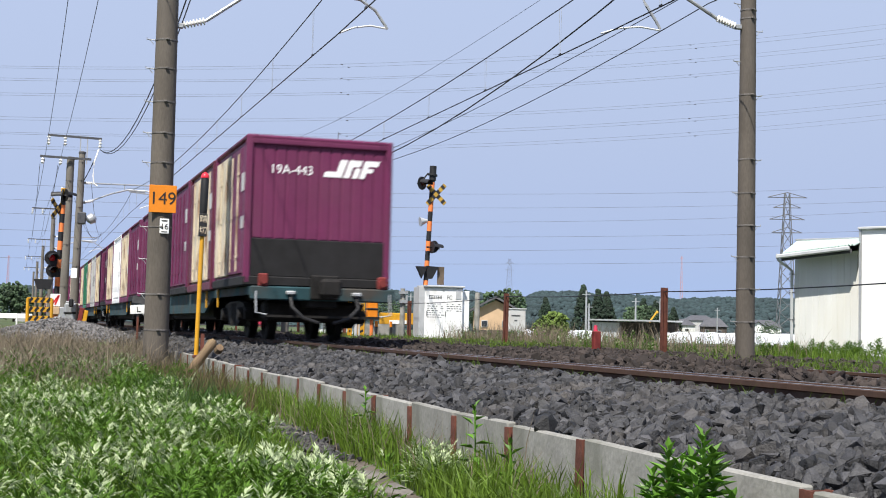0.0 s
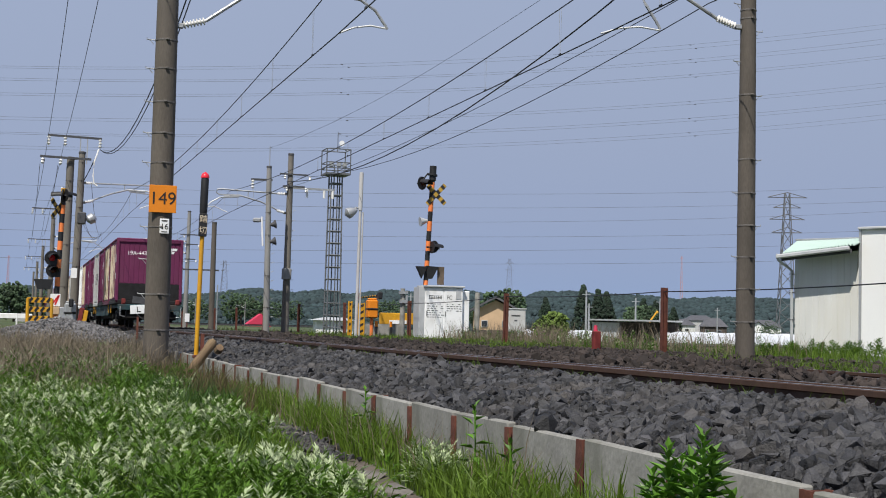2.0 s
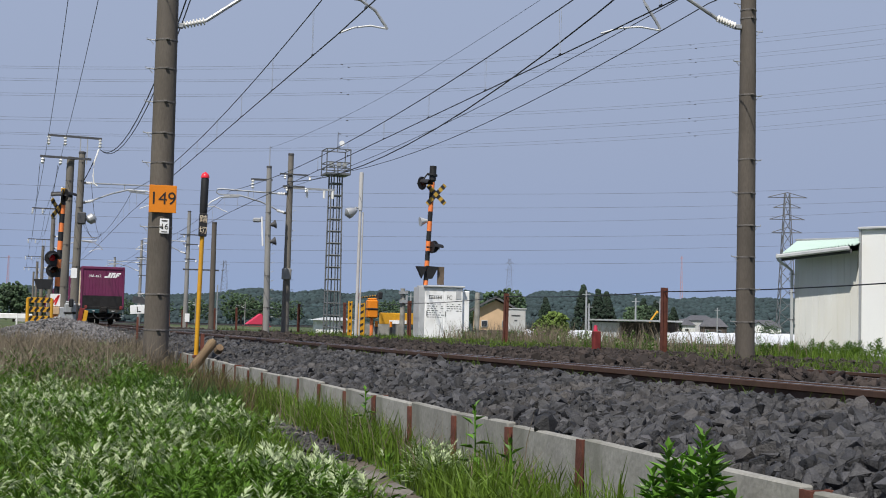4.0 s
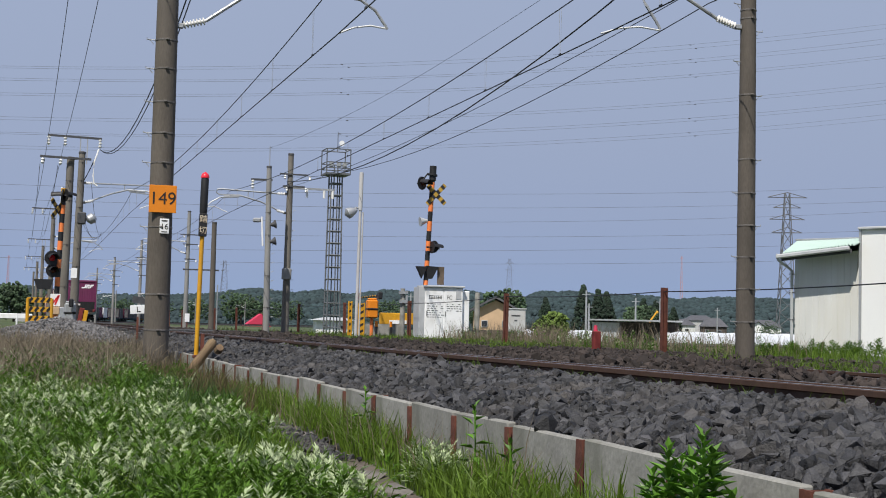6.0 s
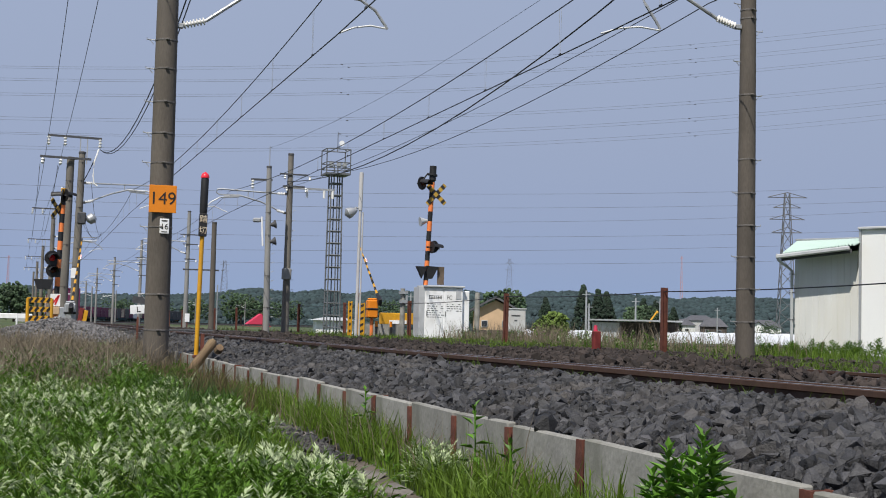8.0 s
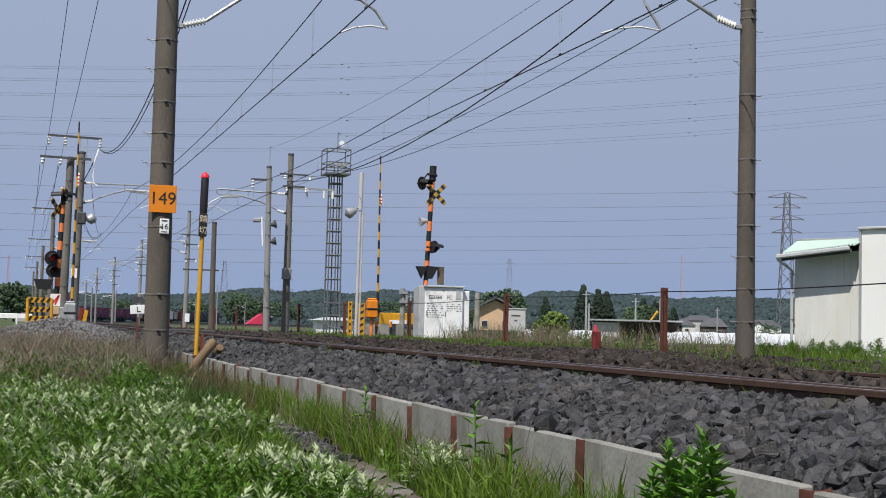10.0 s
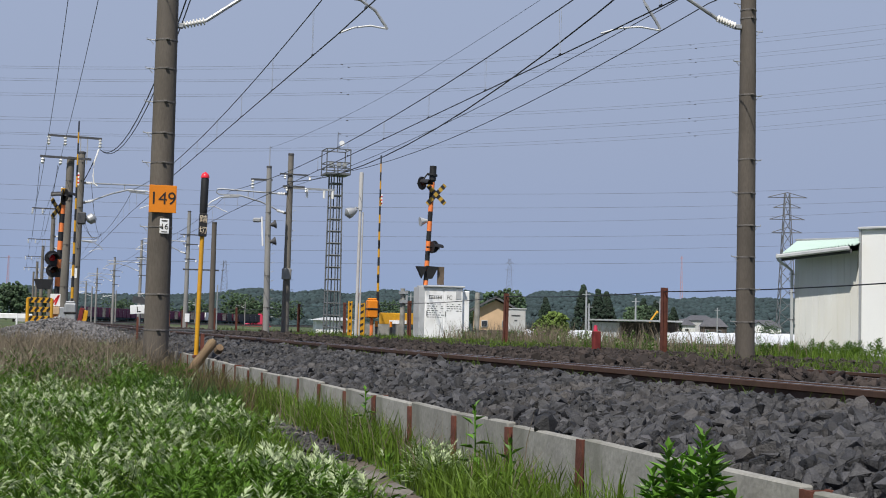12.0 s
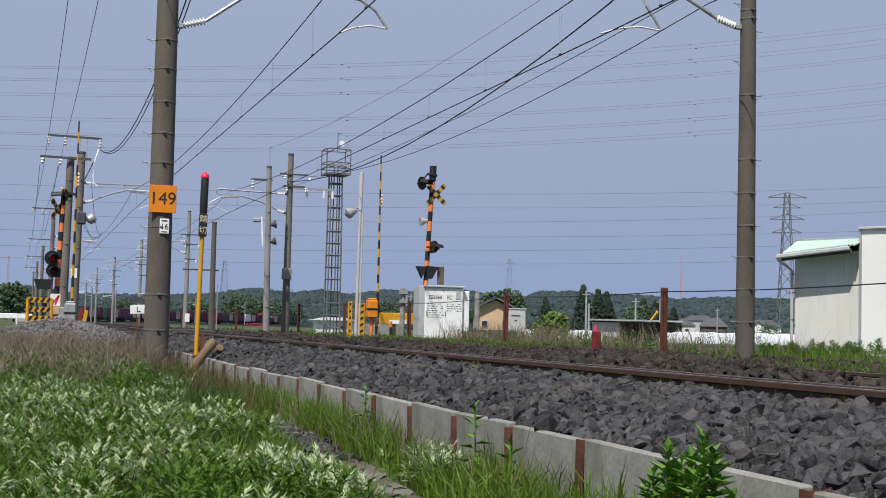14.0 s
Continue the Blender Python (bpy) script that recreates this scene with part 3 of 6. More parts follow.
for x in (0.95, 1.65):
    cable("line_wire", sagging((x - 0.1, -18, 8.6), (x - 0.1, 21.6, 8.6), 0.5), 0.009, M_WIRE, "line wire on the near poles")
    cable("line_wire", sagging((x - 0.1, 21.6, 8.6), (x, 61.6, 7.85), 0.4), 0.009, M_WIRE, "line wire on the near poles")
for a, b in ((61.6, 101.6), (101.6, 141.6), (141.6, 181.6), (181.6, 221.6)):
    for x in (0.95, 1.65):
        cable("line_wire", sagging((x, a, 7.8), (x - (0.24 if a < 70 else 0), b, 7.8), 0.7), 0.010, M_WIRE, "line wire on the near poles")
for x in (0.64, 1.34):
    cable("line_wire", sagging((x, 56.75, 6.5), (x + 0.1, 101.6, 6.2), 0.9), 0.010, M_WIRE, "line wire on the lower cross-arm")
cable("feeder_cable", sagging((3.17, 61.5, 7.8), (2.5, 63.5, 6.3), 0.1, 6), 0.022, M_CABLE, "black feeder cable led down to the pole")
cable("feeder_cable", sagging((3.2, 21.6, 8.4), (3.2, 60.9, 7.7), 1.75), 0.016, M_CABLE, "black feeder cable drooping from the near pole")

cable("feeder_cable", sagging((3.28, 21.6, 8.42), (3.2, 60.9, 7.72), 1.9), 0.014, M_CABLE, "black feeder cable drooping from the near pole")
cable("drop_pipe", [(3.16, 61.45, 7.8), (2.98, 61.3, 7.2), (2.95, 61.3, 6.6), (3.0, 61.3, 6.25), (3.15, 61.3, 6.15)], 0.035, M_PORCELAIN, "white insulated drop pipe under the cross-arm")
for x, z in ((2.2, 5.6), (2.5, 5.2), (2.9, 6.3)):
    cable("jumper_wire", sagging((x, 61.5, z), (5.0, 90, 5.9), 0.9), 0.010, M_WIRE, "slack jumper wire between poles")

# ---- freight train ----
def text_mesh(body, size, depth, material):
    cu = bpy.data.curves.new("text", "FONT")
    cu.body, cu.size, cu.extrude, cu.align_x, cu.align_y = body, size, depth, "CENTER", "CENTER"
    ob = bpy.data.objects.new("text", cu)
    scene.collection.objects.link(ob)
    me = bpy.data.meshes.new_from_object(ob.evaluated_get(bpy.context.evaluated_depsgraph_get()))
    bpy.data.objects.remove(ob)
    me.materials.clear()
    me.materials.append(material)
    return me


CW, CL, CH = 2.48, 3.64, 2.49


def build_container(label, paint, door_paint, dado, lettered, full_side=False, tall=CH):
    c = thing("freight_container", label, "container", "containers on the train")
    w, l, h = CW, CL, tall
    part("body", Shape().box((0, 0, h / 2 + 0.02), (w - 0.10, l - 0.10, h - 0.10)), paint, c)
    part("roof", Shape().box((0, 0, h - 0.035), (w, l, 0.07), bevel=0.02), paint, c)
    part("floor_frame", Shape().box((0, 0, 0.08), (w, l, 0.16), bevel=0.02), M_SOOT if dado else paint, c)
    for sx in (-1, 1):
        for sy in (-1, 1):
            part("corner_post", Shape().box((sx * (w / 2 - 0.06), sy * (l / 2 - 0.06), h / 2), (0.12, 0.12, h - 0.05), bevel=0.025), paint, c)
    for sy in (-1, 1):
        low = 0.80 if dado else 0.16
        n = 12
        line = [(-w / 2 + 0.12, -0.02)]
        for i in range(n):
            x0 = -w / 2 + 0.12 + (w - 0.24) * i / n
            d = (w - 0.24) / n
            line += [(x0 + d * 0.04, 0.0), (x0 + d * 0.14, 0.016), (x0 + d * 0.86, 0.016), (x0 + d * 0.96, 0.0)]
        line += [(w / 2 - 0.12, -0.02)]
        k = len(line)
        e = Shape().add([(x, sy * (l / 2 - 0.055 + dy), z) for z in (low, h - 0.1) for x, dy in line], [(i, i + 1, k + i + 1, k + i) for i in range(k - 1)])
        part("end_panel", e, paint, c)
        part("top_rail", Shape().box((0, sy * (l / 2 - 0.03), h - 0.11), (w - 0.2, 0.075, 0.10), bevel=0.02), paint, c)
        if dado:
            part("dado", Shape().box((0, sy * (l / 2 - 0.045), 0.47), (w - 0.22, 0.055, 0.62), bevel=0.01), M_SOOT, c, "black painted lower band")
    for sx in (-1, 1):
        for i, (y, dw) in enumerate(((-1.50, 0.36), (-0.64, 1.22), (0.64, 1.22), (1.50, 0.36))):
            paint_here = door_paint if i in ((2, 3) if lettered else (1, 2)) or full_side else paint
            d = part("door" if i in (1, 2) else "side_panel", Shape().box((sx * (w / 2 - 0.035), y, h / 2 + 0.02), (0.05, dw, h - 0.36), bevel=0.015), paint_here, c)
            if i in (1, 2):
                if sx < 0:
                    for k in (-0.36, 0.30):
                        bar = Shape().tube((sx * (w / 2 + 0.002), y + k, 0.25), (sx * (w / 2 + 0.002), y + k, h - 0.25), 0.016, n=6)
                        for z in (0.5, 1.2, 1.9):
                            bar.box((sx * (w / 2 + 0.002), y + k, z), (0.03, 0.09, 0.05))
                        part("locking_bar", bar, door_paint, d)
        part("side_plate", Shape().box((sx * (w / 2 - 0.005), -1.49, 1.05), (0.016, 0.26, 0.2)), M_PALE, c)
        part("side_plate", Shape().box((sx * (w / 2 - 0.005), -1.49, 1.72), (0.016, 0.26, 0.30)), M_PALE, c)
    if paint is M_PALE:
        for k in range(5):
            part("lettering", Shape().box((-w / 2 + 0.0, -1.2 + 0.3 * k, 1.25), (0.012, 0.17, 0.5)), M_DARKSTEEL, c, "dark faded side marking")
    if lettered:
        rear = -l / 2 + 0.034
        part("lettering", text_mesh("19A-443", 0.21, 0.002, M_WHITE), M_WHITE, c, "white stencilled container number", m=pose(-0.48, rear, 1.93, 90))
        def slant(x0, x1, z0, z1):
            k = 0.35
            piece = Shape().prism([(x0 + z0 * k, z0), (x1 + z0 * k, z0), (x1 + z1 * k, z1), (x0 + z1 * k, z1)], rear - 0.002, rear + 0.006, Matrix.Translation((0.47, 0, 2.0)))
            part("emblem", piece, M_WHITE, c, "slanted white emblem block")
        slant(-0.36, -0.08, -0.15, -0.06)
        slant(-0.17, -0.05, -0.15, 0.15)
        slant(-0.02, 0.08, -0.15, 0.15)
        slant(0.06, 0.20, 0.04, 0.15)
        slant(0.13, 0.22, -0.15, 0.02)
        slant(0.25, 0.34, -0.15, 0.15)
        slant(0.32, 0.50, 0.06, 0.15)
        slant(0.32, 0.44, -0.05, 0.02)
    return c


def build_wagon():
    """Five-container flat wagon, centred, rail top at z = 0, rear end towards -y."""
    w = thing("container_wagon", "dark teal container flat wagon with grimy bogies", "railway wagon", "wagons of the train")
    half = 9.75
    part("centre_sill", Shape().box((0, 0, 0.70), (0.5, 2 * half, 0.30), bevel=0.02), M_GRIME, w)
    part("deck", Shape().box((0, 0, 0.855), (2.35, 2 * half, 0.06), bevel=0.01), M_TEAL, w)
    for sx in (-1, 1):
        side = [(-half, 0.88), (half, 0.88), (half, 0.74), (5.3, 0.74), (4.2, 0.46), (-4.2, 0.46), (-5.3, 0.74), (-half, 0.74)]
        s = Shape().prism(side, -0.03, 0.03, Matrix.Translation((sx * 1.17, 0, 0)) @ pose(0, 0, 0, 0, 0, 90))
        part("side_sill", s, M_TEAL, w, "grimy teal side girder")
        for y in (-6.2, -4.6, 4.6, 6.2):
            part("yellow_lever", Shape().box((sx * 1.22, y, 0.72), (0.03, 0.06, 0.34), bevel=0.008), M_YELLOW, w, "yellow handle")
        part("brake_cylinder", Shape().tube((sx * 0.75, -1.6, 0.62), (sx * 0.75, -0.6, 0.62), 0.2, n=12), M_GRIME, w)
        for y in [-8.6, -6.9, -4.7, -2.9, -0.8, 0.8, 2.9, 4.7, 6.9, 8.6]:
            part("container_lock", Shape().box((sx * 1.14, y, 0.92), (0.16, 0.22, 0.08), bevel=0.015), M_GRIME, w)
    # solid dark block added so the underside looks shaded, not see-through
    part("underfloor_gear", Shape().box((0, 0, 0.55), (1.9, 7.6, 0.42), bevel=0.05), M_GRIME, w)
    for sy in (-1, 1):
        y = sy * (half + 0.02)
        part("end_sill", Shape().box((0, y, 0.77), (2.4, 0.12, 0.22), bevel=0.02), M_TEAL, w)
        part("coupler", Shape().box((0, y + sy * 0.3, 0.86), (0.20, 0.5, 0.22), bevel=0.03).box((0, y + sy * 0.58, 0.86), (0.34, 0.22, 0.30), bevel=0.05), M_GRIME, w)
        part("buffer_plate", Shape().box((0, y + sy * 0.08, 0.88), (0.46, 0.10, 0.40), bevel=0.02), M_GRIME, w)
        part("foot_board", Shape().box((0, y + sy * 0.1, 0.40), (1.9, 0.08, 0.04)), M_GRIME, w)
        for sx in (-1, 1):
            part("marker_lamp", Shape().tube((sx * 1.0, y, 0.98), (sx * 1.0, y + sy * 0.08, 0.98), 0.065, n=14).box((sx * 1.0, y, 0.98), (0.16, 0.06, 0.22), bevel=0.02), M_REDRUST, w, "dull red tail marker")
            part("hand_rail", Shape().pipe([(sx * 1.12, y + sy * 0.05, 0.80), (sx * 1.12, y + sy * 0.12, 0.45), (sx * 0.95, y + sy * 0.12, 0.42)], 0.016, 6), M_GALV, w)
            hose = [(sx * 0.55, y + sy * 0.05, 0.74), (sx * 0.55, y + sy * 0.22, 0.55), (sx * 0.38, y + sy * 0.28, 0.38), (sx * 0.12, y + sy * 0.28, 0.30)]
            part("brake_hose", Shape().pipe(hose, 0.028, 7), M_CABLE, w, smooth=True)
            part("hose_cock", Shape().box((sx * 0.55, y + sy * 0.08, 0.78), (0.16, 0.10, 0.07), bevel=0.02), M_GALV, w)
        # two more added dark blocks stand in for shade around the bogie
        part("brake_beam", Shape().box((0, sy * 8.95, 0.50), (1.7, 0.5, 0.34), bevel=0.06), M_GRIME, w)
        part("brake_rigging", Shape().box((0, sy * 7.15, 0.46), (1.5, 2.9, 0.30), bevel=0.05), M_GRIME, w)
        bogie = part("bogie", Shape().box((0, sy * 7.15, 0.58), (2.0, 0.4, 0.2), bevel=0.03), M_GRIME, w)
        for sx in (-1, 1):
            fr = [(-1.25, 0.50), (-0.95, 0.62), (-0.4, 0.66), (0.4, 0.66), (0.95, 0.62), (1.25, 0.50), (1.2, 0.34), (0.75, 0.36), (0.4, 0.22), (-0.4, 0.22), (-0.75, 0.36), (-1.2, 0.34)]
            part("bogie_frame", Shape().prism(fr, -0.07, 0.07, Matrix.Translation((sx * 0.98, sy * 7.15, 0)) @ pose(0, 0, 0, 0, 0, 90)), M_GRIME, bogie)
            for dy in (-0.95, 0.95):
                part("axle_box", Shape().tube((sx * 1.0, sy * 7.15 + dy, 0.43), (sx * 1.14, sy * 7.15 + dy, 0.43), 0.14, 0.11, n=12), M_GRIME, bogie)
            sp = Shape()
            for dy in (-0.17, 0.17):
                sp.tube((sx * 1.0, sy * 7.15 + dy, 0.24), (sx * 1.0, sy * 7.15 + dy, 0.62), 0.09, n=10)
            part("spring", sp, M_GRIME, bogie)
        for dy in (-0.95, 0.95):
            ws = Shape()
            for sx in (-1, 1):
                ws.lathe([(0.20, -0.03), (0.33, -0.03), (0.36, -0.06), (0.43, -0.06), (0.43, 0.05), (0.46, 0.06), (0.46, 0.085), (0.36, 0.085), (0.33, 0.05), (0.12, 0.04)], 26,
                         Matrix.Translation((sx * 0.60, 0, 0)) @ pose(0, 0, 0, 0, -90 * sx, 0))
                for k in range(6):
                    a = k * math.pi / 3
                    ws.box((sx * 0.645, 0.24 * math.cos(a), 0.24 * math.sin(a)), (0.02, 0.06, 0.06))
            ws.tube((-0.6, 0, 0), (0.6, 0, 0), 0.075, n=12)
            part("wheelset", ws, M_GRIME, w, m=pose(0, sy * 7.15 + dy, 0.43))
    return w


WAGON, FIRST = 20.4, 0.08
styles = [
    build_container("purple steel container with black lower band and cream doors", M_PURPLE, M_CREAM, True, True),
    build_container("purple freight container with rust-streaked cream sides", M_PURPLE, M_CREAM, False, False, True),
    build_container("plain purple steel freight container", M_PURPLE, M_PURPLE, True, False),
    build_container("pale grey freight container with weathered doors", M_PALE, M_PALE, False, False),
    build_container("maroon freight container with cream doors", M_MAROON, M_CREAM, False, False),
    build_container("dark green freight container", M_GREEN, M_GREEN, False, False),
    build_container("white freight container with plain doors", M_WHITE, M_WHITE, False, False),
    build_container("dark grimy steel freight container", M_DARKSTEEL, M_DARKSTEEL, False, False),
]
ORDER = [[0, 4, 2, 3, 2], [2, 1, 6, 1, 2], [1, 3, 1, 5, 1], [2, 2, 1, 1, 2], [1, 2, 2, 3, 2], [2, 2, 4, 1, 2], [2, 5, 2, 2, 1], [2, 2, 2, 1, 2],
         [4, 2, 2, 2, 2], [2, 2, 1, 2, 2], [2, 2, 2, 2, 4], [2, 7, 4, 7, 2], [6, 4, 2, 4, 7], [4, 7, 7, 7, 7]]
first_wagon = build_wagon()
wagons = [first_wagon] + [copy_thing(first_wagon, pose(0, 0, 0)) for _ in ORDER[1:]]
used = set()
loads = []
for k, row in enumerate(ORDER):
    for j, s in enumerate(row):
        if s in used:
            c = copy_thing(styles[s], pose(0, 0, 0))
        else:
            c = styles[s]
            used.add(s)
        loads.append((c, k, j))
SPEED, REAR = 14.75, 22.44


def wagon_pose(k, t):
    mid = REAR + SPEED * t - 0.6 * math.exp(-1.6 * t) + 0.45 * math.exp(-((t - 1.4) / 0.62) ** 2) + FIRST + WAGON * k + 9.75
    a, _ = on_line(mid - 7.15, 4.79, 0.01)
    b, _ = on_line(mid + 7.15, 4.79, 0.01)
    d = b - a
    return Matrix.Translation((a + b) / 2) @ pose(0, 0, 0, 0, 0, -math.degrees(math.atan2(d.x, d.y)))


def motions():
    times = [i * 0.5 for i in range(29)]
    for k, w in enumerate(wagons):
        walk(w, [(t, wagon_pose(k, t)) for t in times])
    for c, k, j in loads:
        off = Matrix.Translation((-0.065, -9.75 + 0.13 + CL / 2 + j * 3.95, 0.89))
        walk(c, [(t, wagon_pose(k, t) @ off) for t in times])
    turning = [p for p in first_wagon.children if p.name.startswith("wheelset")]
    for p in turning:
        at = p.location.copy()
        walk(p, [(i / FPS, Matrix.Translation(at) @ pose(0, 0, 0, -math.degrees(SPEED * i / FPS / 0.43))) for i in range(0, int(14 * FPS) + 1)])
    more_motions()


# ---- plates on the near pole ----
plate = thing("pole_number_plate", "orange square plate with black figures on the concrete pole", "sign", m=pose(2.152, 21.985, 2.235, 0, 0, -2))
part("panel", Shape().box((0, 0, 0), (0.43, 0.012, 0.44), bevel=0.004), M_ORANGE, plate)
part("lettering", text_mesh("149", 0.285, 0.001, M_LETTER), M_LETTER, plate, "black figures", m=pose(0, -0.0085, 0, 90))
part("strap", Shape().box((0, 0.02, 0.12), (0.40, 0.02, 0.025)).box((0, 0.02, -0.12), (0.40, 0.02, 0.025)), M_GALV, plate)
small = thing("pole_tag", "small white enamel tag with black figures on the pole", "sign", m=pose(2.193, 21.99, 1.80, 0, 0, 3))
part("panel", Shape().box((0, 0, 0), (0.15, 0.012, 0.24), bevel=0.03), M_WHITE, small)
part("lettering", text_mesh("16", 0.13, 0.001, M_LETTER), M_LETTER, small, "black figures", m=pose(0, -0.0085, -0.01, 90))
part("lettering", Shape().box((0, -0.0075, 0.085), (0.09, 0.003, 0.02)).box((0, -0.0075, -0.09), (0.09, 0.003, 0.012)), M_LETTER, small)


# ---- crossing-ahead lamp post by the wall ----
lamp = thing("warning_lamp_post", "slim yellow post with a black lamp tube and red dome", "signal", m=pose(2.455, 19.55, -0.33, 0, 1.0, 0))
part("pole", Shape().tube((0, 0, 0), (0, 0, 1.85), 0.032, n=12), M_YELLOW, lamp, smooth=True)
board = part("name_board", Shape().box((0, -0.03, 2.0), (0.115, 0.05, 0.33), bevel=0.008), M_BLACK, lamp)
for z in (2.08, 1.92):
    part("lettering", text_mesh("\u8e0f" if z > 2 else "\u5207", 0.115, 0.001, M_CREAM), M_CREAM, board, "pale worn characters", m=pose(0, -0.058, z, 90))
part("lamp_tube", Shape().lathe([(0.05, 2.17), (0.056, 2.2), (0.056, 2.66), (0.05, 2.68)], 16), M_BLACK, lamp, smooth=True)
part("dome", Shape().lathe([(0.06, 2.68), (0.062, 2.70), (0.045, 2.74), (0.012, 2.765), (0.004, 2.77)], 16), M_REDDOME, lamp, "red dome", smooth=True)
part("base_bracket", Shape().box((0.03, 0, 0.12), (0.16, 0.12, 0.05), bevel=0.01).box((0.08, 0.02, 0.3), (0.05, 0.05, 0.3)), M_RUST, lamp)


# ---- level crossing ----
def striped_tube(parent, name, x, y, z0, z1, r, step, first, second, lean=0.0, n=12):
    z, k = z0, 0
    while z < z1 - 0.01:
        e = min(z + step, z1)
        part(name, Shape().tube((x + lean * (z - z0), y, z), (x + lean * (e - z0), y, e), r, n=n, caps=k == 0 or e == z1), first if k % 2 == 0 else second, parent, smooth=True)
        z, k = e, k + 1


def cross_sign(parent, x, y, z, size, turn):
    m = pose(x, y, z, 0, 0, turn)
    for a in (45, -45):
        arm = part("crossbuck_board", Shape().box((0, 0, 0), (size, 0.02, 0.15)), M_MUSTARD, parent, m=m @ pose(0, 0.012 if a > 0 else -0.012, 0, 0, a, 0))
        for k in (-0.38, -0.13, 0.13, 0.38):
            part("stripe", Shape().box((k * size, 0, 0), (size * 0.11, 0.026, 0.154)), M_BLACK, arm)


def warning_head(parent, x, y, z, turn, size=0.40, lit=False):
    m = pose(x, y, z, 0, 0, turn)
    disc = part("lamp_backboard", Shape().tube((0, 0.03, 0), (0, 0.06, 0), size / 2, n=22), M_BLACK, parent, m=m)
    hood = Shape()
    rows = []
    for i in range(13):
        a = math.pi * (i / 12) - 0.15
        rows.append((size * 0.32 * math.cos(a), size * 0.32 * math.sin(a)))
    v = [(p, 0.03, q) for p, q in rows] + [(p * 1.05, -0.32, q * 1.05 - 0.04) for p, q in rows]
    hood.add(v, [(i, i + 1, 14 + i, 13 + i) for i in range(12)])
    part("hood", hood, M_BLACK, disc)
    part("lens", Shape().lathe([(size * 0.20, 0), (size * 0.16, 0.03), (size * 0.08, 0.05), (0.01, 0.055)], 18, pose(0, 0.03, 0, 90)), M_LENS_LIT if lit else M_LENS, disc, "lit red lamp lens" if lit else "dark red lamp lens", smooth=True)
    part("lamp_arm", Shape().tube((0, 0.06, 0), (0, 0.25, 0), 0.03, n=8), M_BLACK, parent, m=m)


far_signal = thing("crossing_signal", "orange and black striped crossing signal post with lamps and crossbuck", "crossing signal", "crossing signals", m=pose(13.25, 44.6, -0.15, 0, 0, 0))
striped_tube(far_signal, "post_band", 0, 0, 0, 5.55, 0.085, 0.34, M_BLACK, M_ORANGE_BAND, 0.045)
part("bell", Shape().tube((0.25, 0, 5.5), (0.26, 0, 6.0), 0.12, n=14).tube((0.24, 0, 5.66), (0.25, 0, 5.72), 0.17, n=14), M_BLACK, far_signal, smooth=True)
cross_sign(far_signal, 0.33, -0.2, 5.0, 0.92, -38)
warning_head(far_signal, -0.12, -0.1, 5.38, 35, 0.46)
part("lamp_bracket", Shape().pipe([(0.23, 0, 5.62), (0.05, -0.05, 5.72), (-0.12, -0.1, 5.5)], 0.03, 8), M_BLACK, far_signal)
part("loudspeaker", Shape().lathe([(0.05, 0), (0.08, 0.08), (0.16, 0.26), (0.17, 0.27)], 14, pose(0.1, 0, 4.1, 0, -100, 0)), M_GREY, far_signal, "small grey loudspeaker horn", smooth=True)
part("speaker_arm", Shape().tube((0.1, 0, 4.1), (0.22, 0, 4.1), 0.03, n=8), M_BLACK, far_signal)
warning_head(far_signal, 0.42, 0.1, 3.22, 120, 0.42)
warning_head(far_signal, 0.28, -0.16, 3.18, 100, 0.42)
part("direction_arrow", Shape().prism([(-0.32, 0.22), (0.1, 0.22), (-0.11, -0.2)], -0.05, 0.05, Matrix.Translation((0.0, -0.12, 2.3))), M_BLACK, far_signal)
part("direction_arrow", Shape().prism([(0.06, 0.24), (0.5, 0.22), (0.28, -0.2), (0.1, -0.2)], -0.05, 0.05, Matrix.Translation((0.0, -0.1, 2.3))), M_BLACK, far_signal)
part("rust_plate", Shape().box((0.62, 0, 2.22), (0.24, 0.04, 0.62), bevel=0.01), M_BARK, far_signal, "brown weathered plate")

near_signal = thing("crossing_signal", "orange and black striped crossing signal post with a lit red lamp", "crossing signal", "crossing signals", m=pose(1.18, 46.5, -0.15))
striped_tube(near_signal, "post_band", 0, 0, 0, 4.5, 0.085, 0.30, M_BLACK, M_ORANGE_BAND, 0.03)
part("bell", Shape().tube((0.14, 0, 4.5), (0.145, 0, 4.75), 0.10, n=14), M_YELLOW, near_signal, smooth=True)
cross_sign(near_signal, -0.03, -0.14, 4.05, 0.85, 48)
warning_head(near_signal, 0.22, -0.1, 4.52, 120, 0.42)
warning_head(near_signal, 0.06, -0.16, 4.5, -100, 0.42)
warning_head(near_signal, -0.14, -0.14, 2.42, 12, 0.50, lit=True)
warning_head(near_signal, -0.10, -0.10, 2.02, 8, 0.46)
part("direction_arrow", Shape().prism([(-0.42, 0.2), (0.2, 0.2), (0.1, -0.13), (-0.3, -0.13)], -0.06, 0.06, Matrix.Translation((-0.28, -0.12, 1.52))), M_BLACK, near_signal)
sign = part("hazard_board", Shape().box((0.0, -0.13, 1.05), (0.32, 0.02, 0.40)), M_WHITE, near_signal, "white board with red strokes")
for a, x in ((-35, 0.0), (-20, 0.06)):
    part("stroke", Shape().box((0, 0, 0), (0.05, 0.006, 0.34)), M_RED, sign, m=pose(x, -0.145, 1.05, 0, -a, 0))
